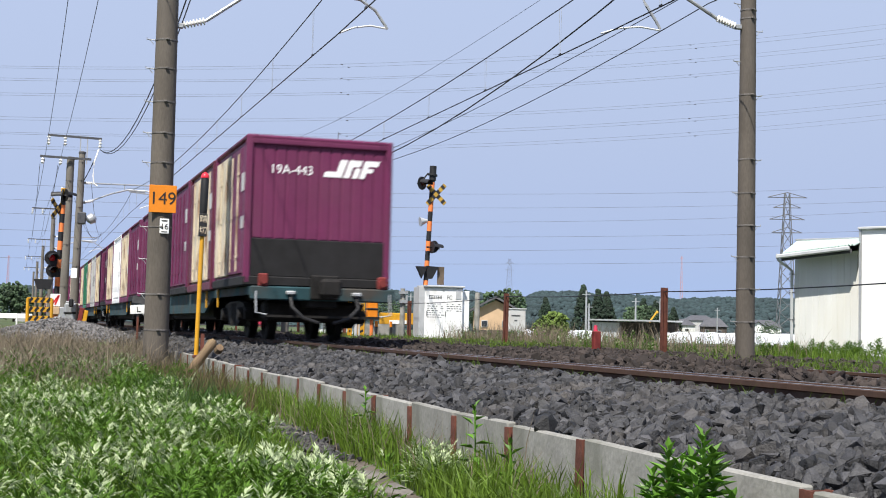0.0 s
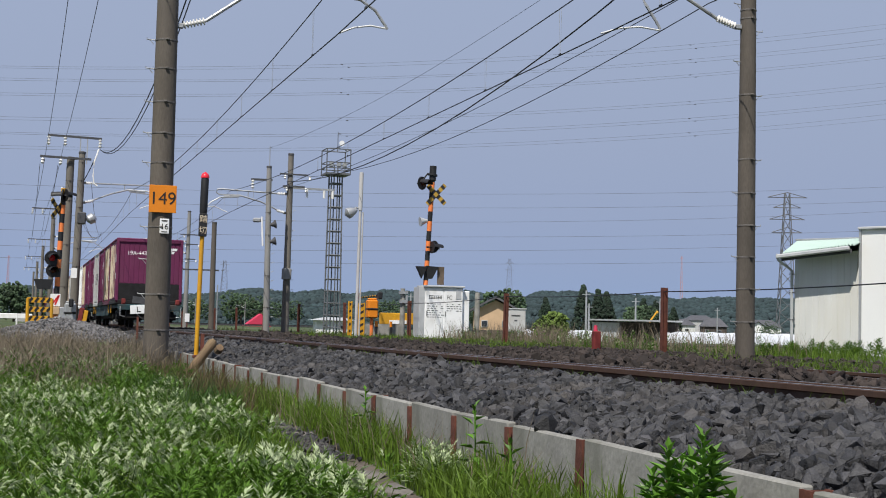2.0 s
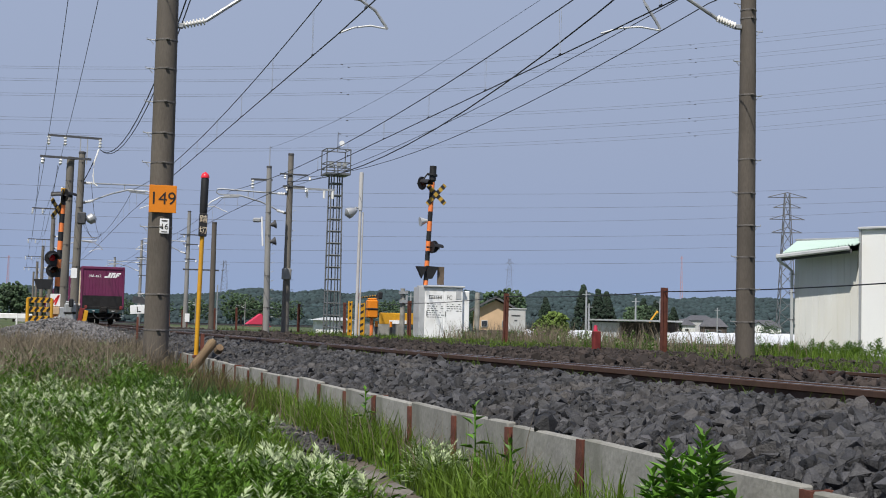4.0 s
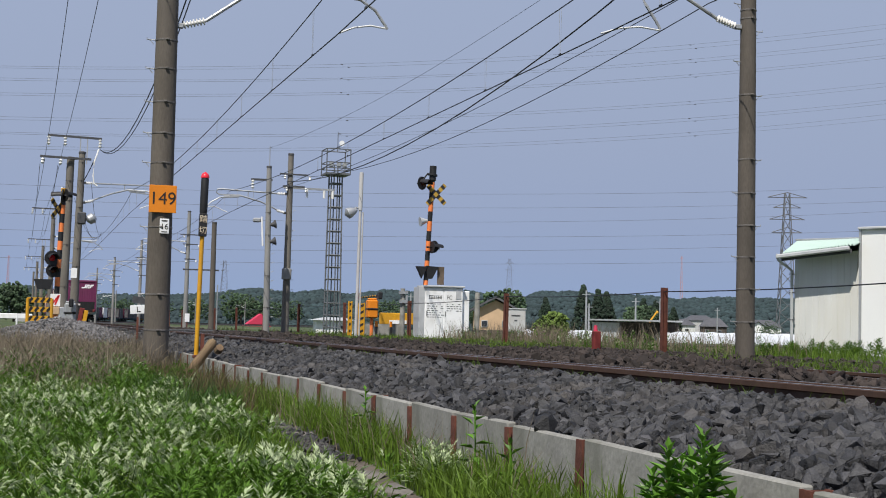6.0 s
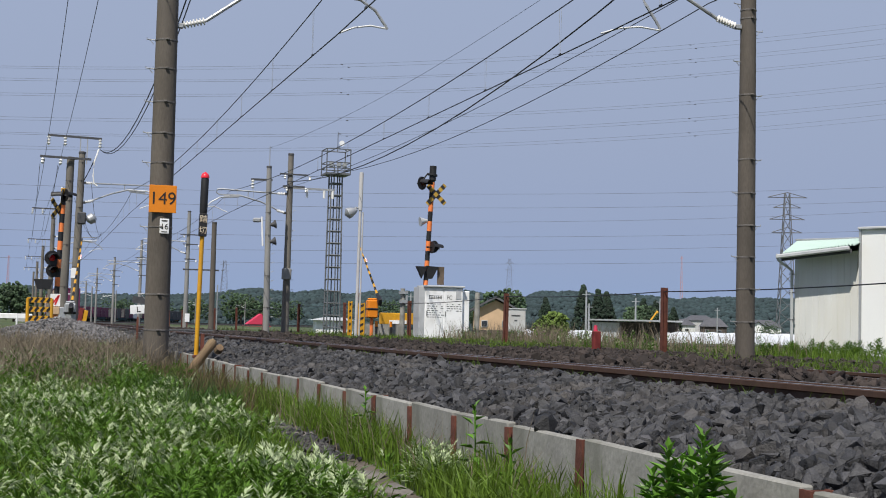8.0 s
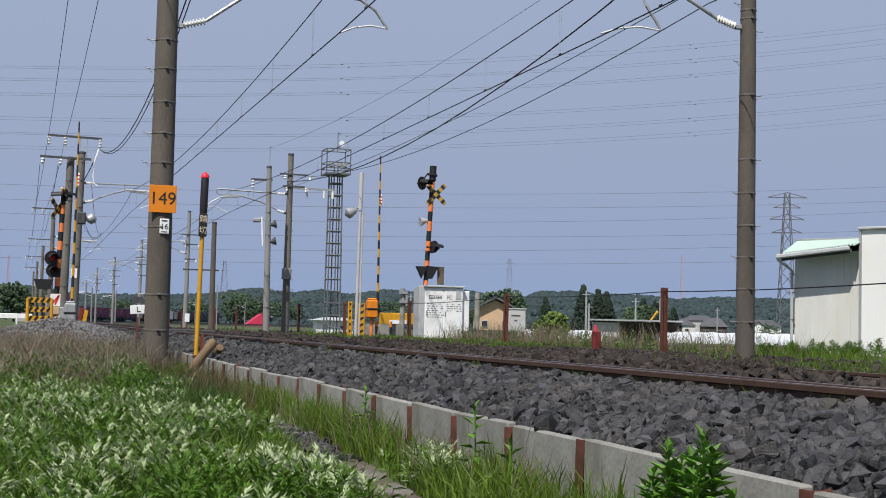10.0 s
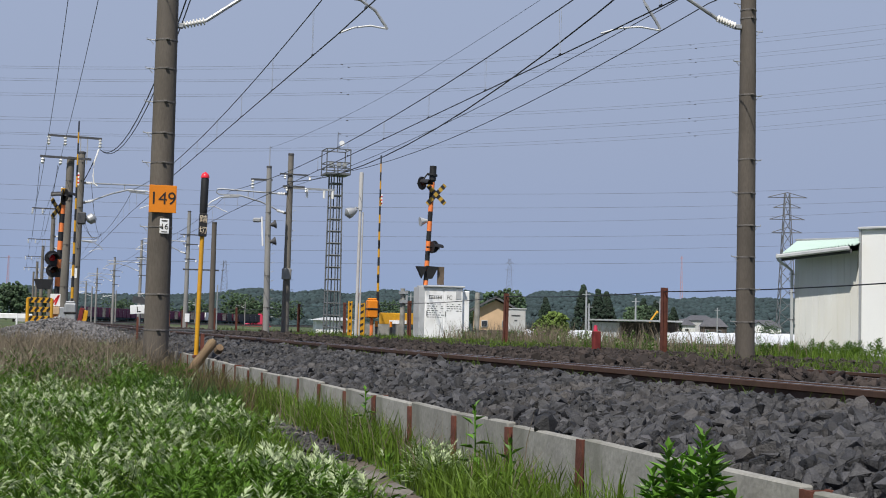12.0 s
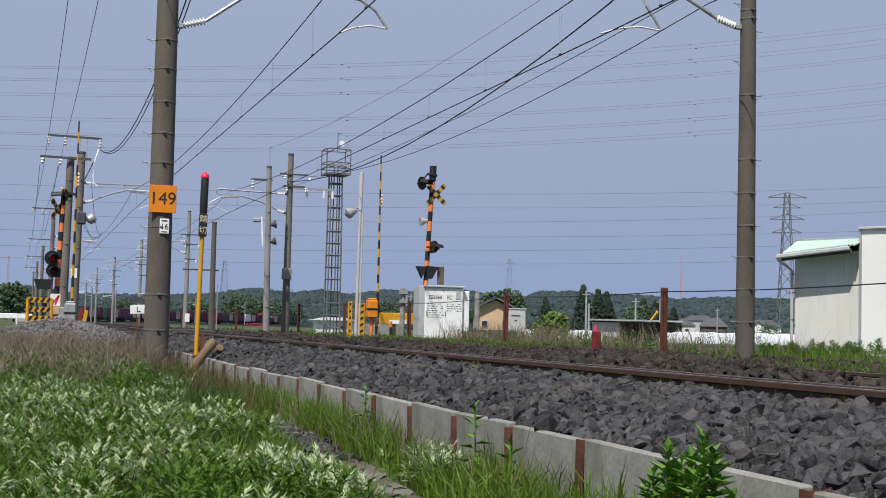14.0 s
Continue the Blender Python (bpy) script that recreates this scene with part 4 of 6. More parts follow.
part("junction_box", Shape().box((0.0, -0.13, 0.70), (0.30, 0.16, 0.26), bevel=0.02), M_STUCCO, near_signal, "tan junction box")
part("control_box", Shape().box((0.12, -0.12, 0.3), (0.28, 0.18, 0.40), bevel=0.02), M_GREY, near_signal)


def gate(label, x, y, box_z, arm_len, m_arm, paint):
    g = thing("crossing_gate", label, "crossing gate", "crossing gates", m=pose(x, y, -0.15))
    part("machine_post", Shape().tube((0, 0, 0), (0, 0, box_z), 0.06, n=10), M_ORANGE_BAND, g)
    body = part("machine_housing", Shape().box((0, 0, box_z + 0.28), (0.36, 0.42, 0.62), bevel=0.04), paint, g, "gate machine housing")
    part("housing_band", Shape().box((0, -0.02, box_z + 0.28), (0.38, 0.42, 0.07), bevel=0.02), M_BLACK, body)
    part("housing_cap", Shape().box((0, 0, box_z + 0.62), (0.28, 0.34, 0.08), bevel=0.03), paint, body)
    arm = thing("arm", "", "")
    arm.parent = g
    part("counterweight", Shape().box((0.0, -0.45, 0), (0.14, 0.34, 0.26), bevel=0.03).box((0, -0.1, 0), (0.09, 0.5, 0.12), bevel=0.02), M_BLACK, arm)
    n = 16
    for i in range(n):
        a, b = 0.15 + (arm_len - 0.15) * i / n, 0.15 + (arm_len - 0.15) * (i + 1) / n
        part("arm_band", Shape().tube((0, a, 0), (0, b, 0), 0.045 - 0.022 * i / n, 0.045 - 0.022 * (i + 1) / n, n=8, caps=i in (0, n - 1)), M_BLACK if i % 2 else M_YELLOW, arm)
    tag = part("arm_tag", Shape().box((0.05, arm_len * 0.68, 0), (0.05, 0.42, 0.06)), M_WHITE, arm, "white and red arm marker")
    for k in (-0.12, 0.0, 0.12):
        part("stripe", Shape().box((0.05, arm_len * 0.68 + k, 0), (0.054, 0.05, 0.064)), M_RED, tag)
    arm.location = m_arm
    return g, arm


far_gate, far_arm = gate("orange crossing gate machine with a yellow and black arm", 11.82, 46.0, 0.75, 4.95, (0.2, 0.0, 1.5), M_ORANGE)
near_gate, near_arm = gate("crossing gate machine with a yellow and black arm near the poles", 1.62, 45.2, 0.35, 5.9, (0.05, 0.0, 0.95), M_GALV)

# ---- relay cabinet ----
cabinet = thing("relay_cabinet", "white steel relay cabinet with black lettering beside the crossing", "equipment cabinet", m=pose(13.90, 44.35, -0.15, 0, 0, -1) @ Matrix.Diagonal((0.84, 0.9, 1.07, 1)))
part("body", Shape().box((0, 0.35, 0.86), (1.62, 0.9, 1.66), bevel=0.015), M_WHITE, cabinet)
part("roof", Shape().box((0, 0.33, 1.72), (1.74, 1.05, 0.06), bevel=0.015), M_GREY, cabinet)
part("plinth", Shape().box((0, 0.35, 0.03), (1.66, 0.94, 0.10)), M_PANEL, cabinet)
part("side_pilaster", Shape().box((-0.92, 0.3, 0.85), (0.24, 0.8, 1.68), bevel=0.01), M_GREY, cabinet)
for x, w in ((-0.40, 0.74), (0.41, 0.78)):
    d = part("door", Shape().box((x, -0.105, 0.86), (w, 0.02, 1.58), bevel=0.006), M_WHITE, cabinet)
    part("handle", Shape().box((x - w * 0.42, -0.125, 0.85), (0.03, 0.03, 0.16), bevel=0.008), M_DARKSTEEL, d)
part("side_box", Shape().box((0.98, 0.3, 0.95), (0.34, 0.5, 1.3), bevel=0.02), M_WHITE, cabinet)
part("vent_window", Shape().box((0.62, -0.12, 1.46), (0.22, 0.02, 0.26)), M_GREY, cabinet)
for i in range(6):
    x = -0.60 + 0.095 * i
    part("title", Shape().box((x, -0.118, 1.42), (0.075, 0.004, 0.016)).box((x, -0.118, 1.375), (0.08, 0.004, 0.014)).box((x, -0.118, 1.33), (0.075, 0.004, 0.016)).box((x - 0.015 + 0.01 * (i % 3), -0.118, 1.375), (0.016, 0.004, 0.11)), M_LETTER, cabinet)
part("title", text_mesh("FC", 0.18, 0.001, M_LETTER), M_LETTER, cabinet, "black letters", m=pose(0.24, -0.118, 1.37, 90))
rng = random.Random(7)
for row in range(7):
    for x0, x1 in ((-0.70, -0.1), (0.12, 0.70)):
        x = x0
        while x < x1:
            w = rng.uniform(0.05, 0.15)
            if rng.random() < 0.8 and not (row > 3 and x > 0.1):
                part("notice_line", Shape().box((x + w / 2, -0.1175, 1.16 - row * 0.07), (w * 0.9, 0.003, 0.024)), M_DARKSTEEL, cabinet)
            x += w + 0.04

# ---- white loudspeaker pole ----
wp = thing("loudspeaker_pole", "white steel pole with a round grey loudspeaker", "pole", m=pose(11.36, 46.4, -0.1, 0, 0.6, 0))
part("shaft", Shape().lathe([(0.062, 0), (0.055, 2.5), (0.05, 4.6)], 14), M_PALE, wp, smooth=True)
part("head_tube", Shape().lathe([(0.075, 4.45), (0.075, 5.75), (0.065, 5.8)], 14), M_PALE, wp, smooth=True)
part("side_pipe", Shape().tube((0.12, 0, 0), (0.10, 0, 4.4), 0.03, n=8), M_PALE, wp)
part("loudspeaker", Shape().lathe([(0.06, -0.1), (0.12, 0.0), (0.18, 0.14), (0.20, 0.26), (0.15, 0.29), (0.05, 0.36)], 18, pose(-0.22, -0.02, 4.42, 0, -115, 0)), M_GALV, wp, smooth=True)
part("speaker_arm", Shape().pipe([(0, 0, 4.5), (-0.18, 0, 4.55), (-0.25, 0, 4.42)], 0.03, 8), M_GALV, wp)


def striped_board(x, y, w, h, label):
    b = thing("striped_barrier", label, "barrier", "striped barriers", m=pose(x, y, -0.15))
    part("board", Shape().box((0, 0, h / 2 + 0.1), (w, 0.03, h)), M_YELLOW, b)
    for i in range(5):
        part("stripe", Shape().box((0, 0, 0), (w * 0.95, 0.036, h * 0.07)), M_BLACK, b, m=pose(0, 0, 0.1 + h * (i + 0.6) / 5, 0, -25, 0))
    for s in (-1, 1):
        part("leg", Shape().tube((s * w / 2, 0, 0), (s * w / 2, 0, h + 0.12), 0.03, n=8), M_YELLOW, b)


striped_board(11.5, 47.9, 0.11, 1.2, "narrow yellow board with black stripes at the crossing")
striped_board(11.95, 48.0, 0.2, 1.15, "yellow board with slanting black stripes at the crossing")

fence = thing("striped_fence", "yellow pipe fence with black slanting stripes beside the road", "fence", m=pose(0.66, 44.0, -0.1))
for x in (-0.36, 0.36):
    part("post", Shape().tube((x, 0, 0), (x, 0, 1.0), 0.05, n=10), M_YELLOW, fence)
for z in (0.95, 0.66, 0.38):
    rail = part("board", Shape().box((0, 0, z), (0.74, 0.04, 0.16)), M_YELLOW, fence)
    for k in range(4):
        part("stripe", Shape().box((0, 0, 0), (0.08, 0.046, 0.17)), M_BLACK, rail, m=pose(-0.27 + 0.18 * k, 0, z, 0, 35, 0))
for x, h in ((1.86, 0.75), (1.98, 0.68)):
    p = thing("guard_post", "leaning yellow crossing guard board", "guard post", "guard posts", m=pose(x, 44.6, -0.1, 0, 9, 0))
    part("board", Shape().box((0, 0, h / 2), (0.16, 0.05, h), bevel=0.01), M_YELLOW if x > 1.9 else M_REDRUST, p)
yf = thing("crossing_fence", "yellow barrier and short striped bollards beyond the crossing", "fence", m=pose(13.6, 50.5, -0.15))
part("panel", Shape().box((0.75, 1.2, 0.75), (1.5, 0.06, 0.45), bevel=0.02), M_YELLOW, yf)
part("panel", Shape().box((0.75, 1.16, 0.62), (0.7, 0.04, 0.14)), M_WHITE, yf)
part("slab", Shape().box((-0.6, -1.5, 0.30), (1.5, 0.08, 0.45)), M_PANEL, yf)
for x in (-1.0, -0.45, 2.3):
    part("bollard", Shape().tube((x, -2.2, 0), (x, -2.2, 0.42), 0.05, n=10), M_BLACK, yf)
    part("bollard_cap", Shape().tube((x, -2.2, 0.42), (x, -2.2, 0.62), 0.052, n=10), M_ORANGE, yf)
cp = thing("concrete_post", "grey concrete post beside the relay cabinet", "post", m=pose(15.43, 45.2, -0.2))
part("shaft", Shape().lathe([(0.10, 0), (0.09, 1.7), (0.07, 1.75)], 12), M_PANEL, cp, smooth=True)
mp = thing("meter_post", "concrete post with clustered insulators and fittings", "post", m=pose(14.05, 50.0, -0.2))
part("shaft", Shape().lathe([(0.11, 0), (0.09, 1.95)], 12), M_PANEL, mp, smooth=True)
part("fitting", Shape().box((0, -0.1, 1.8), (0.34, 0.12, 0.12)).box((0, -0.1, 1.45), (0.30, 0.12, 0.12)).tube((0.14, -0.1, 1.3), (0.14, -0.1, 1.7), 0.05), M_GALV, mp)
road = whole("road", Shape().box((-20, 51.0, -0.175), (44.4, 5.4, 0.05)).box((30, 51.0, -0.2), (33, 5.2, 0.06)), M_ASPHALT, "narrow asphalt road leading to the crossing", "road", kind="structure")
deck = whole("crossing_deck", Shape().box((5.0, 51, -0.06), (0.98, 5, 0.10), bevel=0.01).box((7.05, 51, -0.06), (2.7, 5, 0.10), bevel=0.01).box((9.0, 51, -0.1), (0.98, 5, 0.08), bevel=0.01), M_ASPHALT, "dark crossing deck panels between the rails", "crossing deck", kind="structure")

# white sign and small track-side posts
ls = thing("track_sign", "small tilted white sign with a black letter beside the ballast", "sign", m=pose(2.95, 35.5, -0.2))
part("post", Shape().box((0, 0, 0.22), (0.05, 0.05, 0.72)), M_RUST, ls)
panel = part("panel", Shape().box((0, -0.04, 0), (0.40, 0.02, 0.225), bevel=0.004), M_WHITE, ls, m=pose(0, 0, 0.77, 0, -4, 0))
part("back_plate", Shape().box((0.03, 0.04, 0.24), (0.40, 0.02, 0.17), pose(0, 0, 0, 0, 10, 0)), M_DARKSTEEL, panel, "dark tilted plate")
part("lettering", Shape().box((-0.02, -0.053, 0.0), (0.022, 0.004, 0.13)).box((0.02, -0.053, -0.055), (0.09, 0.004, 0.022)), M_LETTER, panel, "black letter")

# ---- wire fence on steel posts along the far side ----
wf = thing("wire_fence", "single wire strung between rusty steel posts", "fence")
ends = []
for i in range(13):
    y = 24.9 + 9.35 * i
    h = 1.42 + 0.05 * math.sin(i * 2.1)
    m = pose(12.5, y, -0.22, 0, 0.8 * math.sin(i * 1.7), 0)
    part("post", Shape().box((0, 0, h / 2 - 0.1), (0.10, 0.02, h + 0.2)).box((-0.05, 0, h / 2 - 0.1), (0.014, 0.10, h + 0.2)).box((0.05, 0, h / 2 - 0.1), (0.014, 0.10, h + 0.2)), M_RUST, wf, m=m)
    ends.append((12.5, y, h - 0.30))
ends = [(12.5, 15.5, 1.15), (12.5, 6.2, 1.2)][::-1] + ends
for a, b in zip(ends, ends[1:]):
    part("wire", Shape().pipe(sagging(a, b, 0.05, 6), 0.011, 5), M_WIRE, wf)
for y in (15.5, 6.2):
    part("post", Shape().box((0, 0, 0.6), (0.10, 0.02, 1.6)).box((-0.05, 0, 0.6), (0.014, 0.10, 1.6)).box((0.05, 0, 0.6), (0.014, 0.10, 1.6)), M_RUST, wf, m=pose(12.5, y, -0.22))
rp = thing("marker_post", "short square red-painted post with a pink cap", "post", m=pose(11.55, 26.1, -0.22))
part("shaft", Shape().box((0, 0, 0.25), (0.155, 0.155, 0.52), bevel=0.02), M_REDRUST, rp)
part("cap", Shape().tube((-0.02, 0, 0.51), (-0.02, 0, 0.63), 0.045, 0.035, n=10), M_PINK, rp)
for x, y in ((6.35, 90), (5.75, 97)):
    tp = thing("track_marker", "small white numbered marker beside the track", "sign", "track markers", m=pose(x + 4.3, y, -0.2))
    part("post", Shape().box((0, 0, 0.3), (0.08, 0.06, 0.7)), M_RUST, tp)
    part("panel", Shape().box((0, -0.05, 0.75), (0.3, 0.03, 0.55), bevel=0.01), M_WHITE, tp)

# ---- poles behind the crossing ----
p2 = overhead_pole("utility_pole", 10.5, 59.5, 7.4, -0.2, 0.15, 0.11, "haze-paled concrete utility pole with loudspeakers beyond the crossing", lean=(0, -0.6), bands=(1.2, 2.6, 4.4, 5.4, 6.3), concrete=M_PALEPOLE_HAZE)
part("cross_arm", Shape().box((-0.32, 0, 6.85), (0.95, 0.07, 0.09)), M_DARKSTEEL, p2)
insulator(p2, (-0.72, 0, 6.82), (-0.72, 0, 6.42), 3, 0.08)
part("antenna", Shape().tube((0.02, 0, 7.4), (0.02, 0, 8.35), 0.02, n=6), M_GALV, p2)
part("lamp_tube", Shape().tube((-0.30, -0.1, 5.2), (-0.24, -0.1, 3.9), 0.04, n=8), M_WHITE, p2, "long white lamp tube")
part("lamp_head", Shape().box((-0.5, 0, 5.05), (0.35, 0.2, 0.2), bevel=0.05), M_GALV, p2)
for z in (4.85, 4.1):
    part("loudspeaker", Shape().lathe([(0.05, 0), (0.10, 0.12), (0.19, 0.25), (0.2, 0.26)], 12, pose(0.08, -0.05, z, 0, 80, 0)), M_DARKSTEEL, p2, smooth=True)
step_bolts(p2, 0.17, [0.8 + 0.4 * i for i in range(9)], 1)
p3 = overhead_pole("utility_pole", 12.5, 92.0, 7.2, -0.2, 0.2, 0.16, "dark slim utility pole beyond the crossing")
part("cross_arm", Shape().box((-0.8, 0, 4.0), (2.4, 0.08, 0.1)), M_DARKSTEEL, p3)
part("side_rod", Shape().tube((0.35, 0, 0), (0.35, 0, 3.0), 0.04, n=6), M_GALV, p3)
far61 = [o for o in scene.objects if o.name.startswith("overhead_line_pole") and abs(o.location.y - 60.9) < 0.1 and not o.parent][0]
part("meter_box", Shape().box((-0.05, -0.2, 2.75), (0.42, 0.22, 0.5), bevel=0.03), M_PALEPOLE_HAZE, far61)
part("cross_arm", Shape().box((0.9, 0, 6.7), (2.4, 0.07, 0.09)), M_GALV, far61)
for x in (0.8, 1.6, 2.0):
    part("insulator", Shape().tube((x, 0, 6.66), (x, 0, 6.3), 0.06, n=8), M_PORCELAIN, far61)
pa = overhead_pole("utility_pole", 1.74, 57.0, 7.1, -0.3, 0.18, 0.15, "stout concrete pole with a cross-arm by the crossing", lean=(0, 0.8), bands=(1.9, 3.6, 5.4, 6.2, 6.9), concrete=M_MIDPOLE)
part("cross_arm", Shape().box((-0.2, -0.25, 7.1), (2.0, 0.07, 0.09)), M_DARKSTEEL, pa)
for x in (-1.1, -0.4):
    part("insulator", Shape().lathe([(0.03, 0), (0.08, 0.06), (0.05, 0.12), (0.08, 0.18), (0.03, 0.24)], 10, pose(x, -0.25, 6.8)), M_PORCELAIN, pa)
part("transformer", Shape().box((0.55, 0, 4.7), (0.34, 0.3, 0.5), bevel=0.05), M_DARKSTEEL, pa)
part("lamp_head", Shape().lathe([(0.05, 0), (0.2, 0.1), (0.22, 0.3), (0.1, 0.4)], 12, pose(0.75, 0, 4.6, 0, 60, 0)), M_GALV, pa, smooth=True)
part("notice", Shape().box((0.35, -0.3, 2.45), (0.24, 0.03, 0.4)), M_WHITE, pa)
part("cabinet", Shape().box((0.1, -0.32, 0.75), (0.5, 0.3, 0.6), bevel=0.03), M_GALV, pa, "grey steel box")
part("white_tube", Shape().tube((-0.28, -0.2, 4.2), (-0.28, -0.2, 5.9), 0.05, n=8), M_WHITE, pa)

# ---- lattice radio tower ----
tw = thing("lattice_tower", "grey steel lattice tower with a railed platform", "tower", m=pose(22.15, 98.0, -0.4) @ Matrix.Diagonal((0.96, 0.96, 1.043, 1)))
for sx in (-1, 1):
    for sy in (-1, 1):
        part("leg", Shape().tube((sx * 0.52, sy * 0.52, 0), (sx * 0.42, sy * 0.42, 11.3), 0.06, n=6), M_LATTICE, tw)
for i in range(13):
    z = 0.5 + i * 0.85
    w = 0.52 - 0.10 * z / 11.3
    ring = Shape()
    for (ax, ay), (bx, by) in (((-w, -w), (w, -w)), ((w, -w), (w, w)), ((w, w), (-w, w)), ((-w, w), (-w, -w))):
        ring.tube((ax, ay, z), (bx, by, z), 0.05, n=4)
    part("ring", ring, M_LATTICE, tw)
part("ladder", Shape().tube((-0.12, 0, 0), (-0.12, 0, 12), 0.05, n=5).tube((0.16, 0, 0), (0.16, 0, 12), 0.05, n=5), M_LATTICE, tw)
part("platform", Shape().box((0, 0, 11.35), (1.9, 1.9, 0.12)), M_LATTICE, tw)
cage = Shape()
for sx in (-1, 1):
    for sy in (-1, 1):
        cage.tube((sx * 0.93, sy * 0.93, 11.35), (sx * 0.93, sy * 0.93, 13.1), 0.045, n=5)
for z in (11.75, 12.15, 13.1):
    for a, b in (((-1, -1), (1, -1)), ((1, -1), (1, 1)), ((1, 1), (-1, 1)), ((-1, 1), (-1, -1))):
        cage.tube((a[0] * 0.93, a[1] * 0.93, z), (b[0] * 0.93, b[1] * 0.93, z), 0.04, n=5)
part("railing", cage, M_LATTICE, tw)
for x, y in ((-0.5, -0.6), (0.1, -0.6), (0.55, -0.6)):
    part("floodlight", Shape().box((x, y, 12.0), (0.34, 0.3, 0.36), bevel=0.06), M_GALV, tw)
part("antenna", Shape().tube((0.1, 0, 13), (0.1, 0, 14.4), 0.03, n=6), M_LATTICE, tw)
part("dish", Shape().lathe([(0.05, 0), (0.2, 0.1), (0.21, 0.11)], 14, pose(0.4, 0, 13.6, 90, 0, 0)), M_WHITE, tw)

# ---- shed ----
shed = thing("storage_shed", "pale corrugated shed with a mint green lean-to roof", "shed", m=pose(21.85, 35.15, -0.14, 0, 0, -60.0))
part("lean_to_wall", Shape().box((1.3, 1.7, 1.35), (2.6, 3.2, 3.1)), M_CLADDING, shed)
# block coloured brighter than the lean-to to look more fully sunlit
part("main_block", Shape().box((5.12, 2.2, 1.7), (5.9, 4.6, 3.6), bevel=0.02), M_SHEDLIT, shed)
part("roof_cap", Shape().box((5.12, 2.2, 3.53), (6.05, 4.8, 0.08), bevel=0.02), M_GREY, shed)
part("corner_trim", Shape().box((2.15, -0.12, 1.7), (0.06, 0.05, 3.6)), M_GALV, shed)
for i in range(10):
    part("seam", Shape().box((0.16 + i * 0.2, 0.093, 1.5), (0.012, 0.014, 2.95)), M_CLADDING, shed)
rf = Shape()
n = 44
pts = []
for i in range(n + 1):
    pts.append((-0.12 + 2.27 * i / n, 0.035 if i % 2 else -0.015, i / n))
vs = [(x, -0.52, 2.83 + 0.21 * q + dz) for x, dz, q in pts] + [(x + 0.02, 0.4, 3.27 + 0.03 * q + dz * 0.4) for x, dz, q in pts] + [(x + 0.05, 2.6, 2.88 + dz) for x, dz, q in pts]
for low in (0.0, 0.02):
    rf.add([(x, y, z - low) for x, y, z in vs], [(k * (n + 1) + i, k * (n + 1) + i + 1, (k + 1) * (n + 1) + i + 1, (k + 1) * (n + 1) + i) for k in range(2) for i in range(n)])
part("lean_to_roof", rf, M_MINT, shed, "mint green corrugated roof sheets")
part("gutter", Shape().box((0.9, -0.58, 2.82), (2.3, 0.12, 0.13), pose(0, 0, 0, 0, -5.2, 0) @ Matrix.Translation((0.25, 0, -0.07)), bevel=0.03), M_GREY, shed)
part("roof_flashing", Shape().box((1.02, 0.4, 3.29), (2.3, 0.10, 0.06), bevel=0.01), M_GALV, shed)
for z in (0.9, 1.7, 2.25):
    part("pipe_clip", Shape().box((-0.02, -0.03, z), (0.16, 0.10, 0.03)), M_DARKSTEEL, shed)
part("fascia", Shape().box((0.95, -0.45, 2.74), (2.2, 0.05, 0.10), pose(0, 0, 0, 0, -5.2, 0) @ Matrix.Translation((0.25, 0, -0.07))), M_DARKSTEEL, shed)
part("downpipe", Shape().pipe([(-0.2, -0.58, 2.82), (-0.2, -0.55, 2.65), (-0.02, -0.05, 2.35), (-0.02, -0.03, 0.1)], 0.045, 10), M_GREY, shed, smooth=True)

# ---- split log against the wall ----
lg = whole("split_log", Shape().lathe([(0.02, -0.3), (0.05, -0.28), (0.065, -0.1), (0.058, 0.12), (0.07, 0.24), (0.035, 0.29)], 9), M_DRIFTWOOD, "split weathered log leaning on the concrete wall", "log",
           m=Matrix.Translation((2.44, 18.9, -0.215)) @ pose(0, 0, 0, 0, 36, 0) @ Matrix.Scale(1.08, 4), smooth=True)
stub = whole("wood_block", Shape().lathe([(0.07, -0.08), (0.09, 0), (0.07, 0.09)], 9, pose(0, 0, 0, 60, 20, 0) @ Matrix.Scale(0.75, 4)), M_DRIFTWOOD, "short cut log end lying on the ballast", "log", m=pose(2.74, 19.3, -0.10))


# ---- crushed stone ----
def rock(seed, n=9, flat=0.75):
    r = random.Random(seed)
    bm = bmesh.new()
    for _ in range(n):
        d = Vector((r.gauss(0, 1), r.gauss(0, 1), r.gauss(0, 1))).normalized() * r.uniform(0.75, 1.15)
        bm.verts.new((d.x * r.uniform(0.9, 1.25), d.y, d.z * flat))
    out = bmesh.ops.convex_hull(bm, input=bm.verts)
    bmesh.ops.delete(bm, geom=[v for v in bm.verts if not v.link_faces], context="VERTS")
    bmesh.ops.triangulate(bm, faces=bm.faces)
    bm.verts.index_update()
    v = np.array([tuple(p.co) for p in bm.verts])
    f = np.array([[q.index for q in face.verts] for face in bm.faces])
    bm.free()
    return v, f


ROCKS = [rock(40 + k, 11 + k % 6, 0.9) for k in range(20)]
PROFILE_X = np.array([2.62, 2.75, 3.1, 3.6, 3.95, 4.19, 4.36, 4.85, 5.35, 5.53, 5.95, 6.6, 7.4, 8.0, 8.35, 9.0, 9.65, 10.2, 11.0, 12.0, 12.8, 13.4])
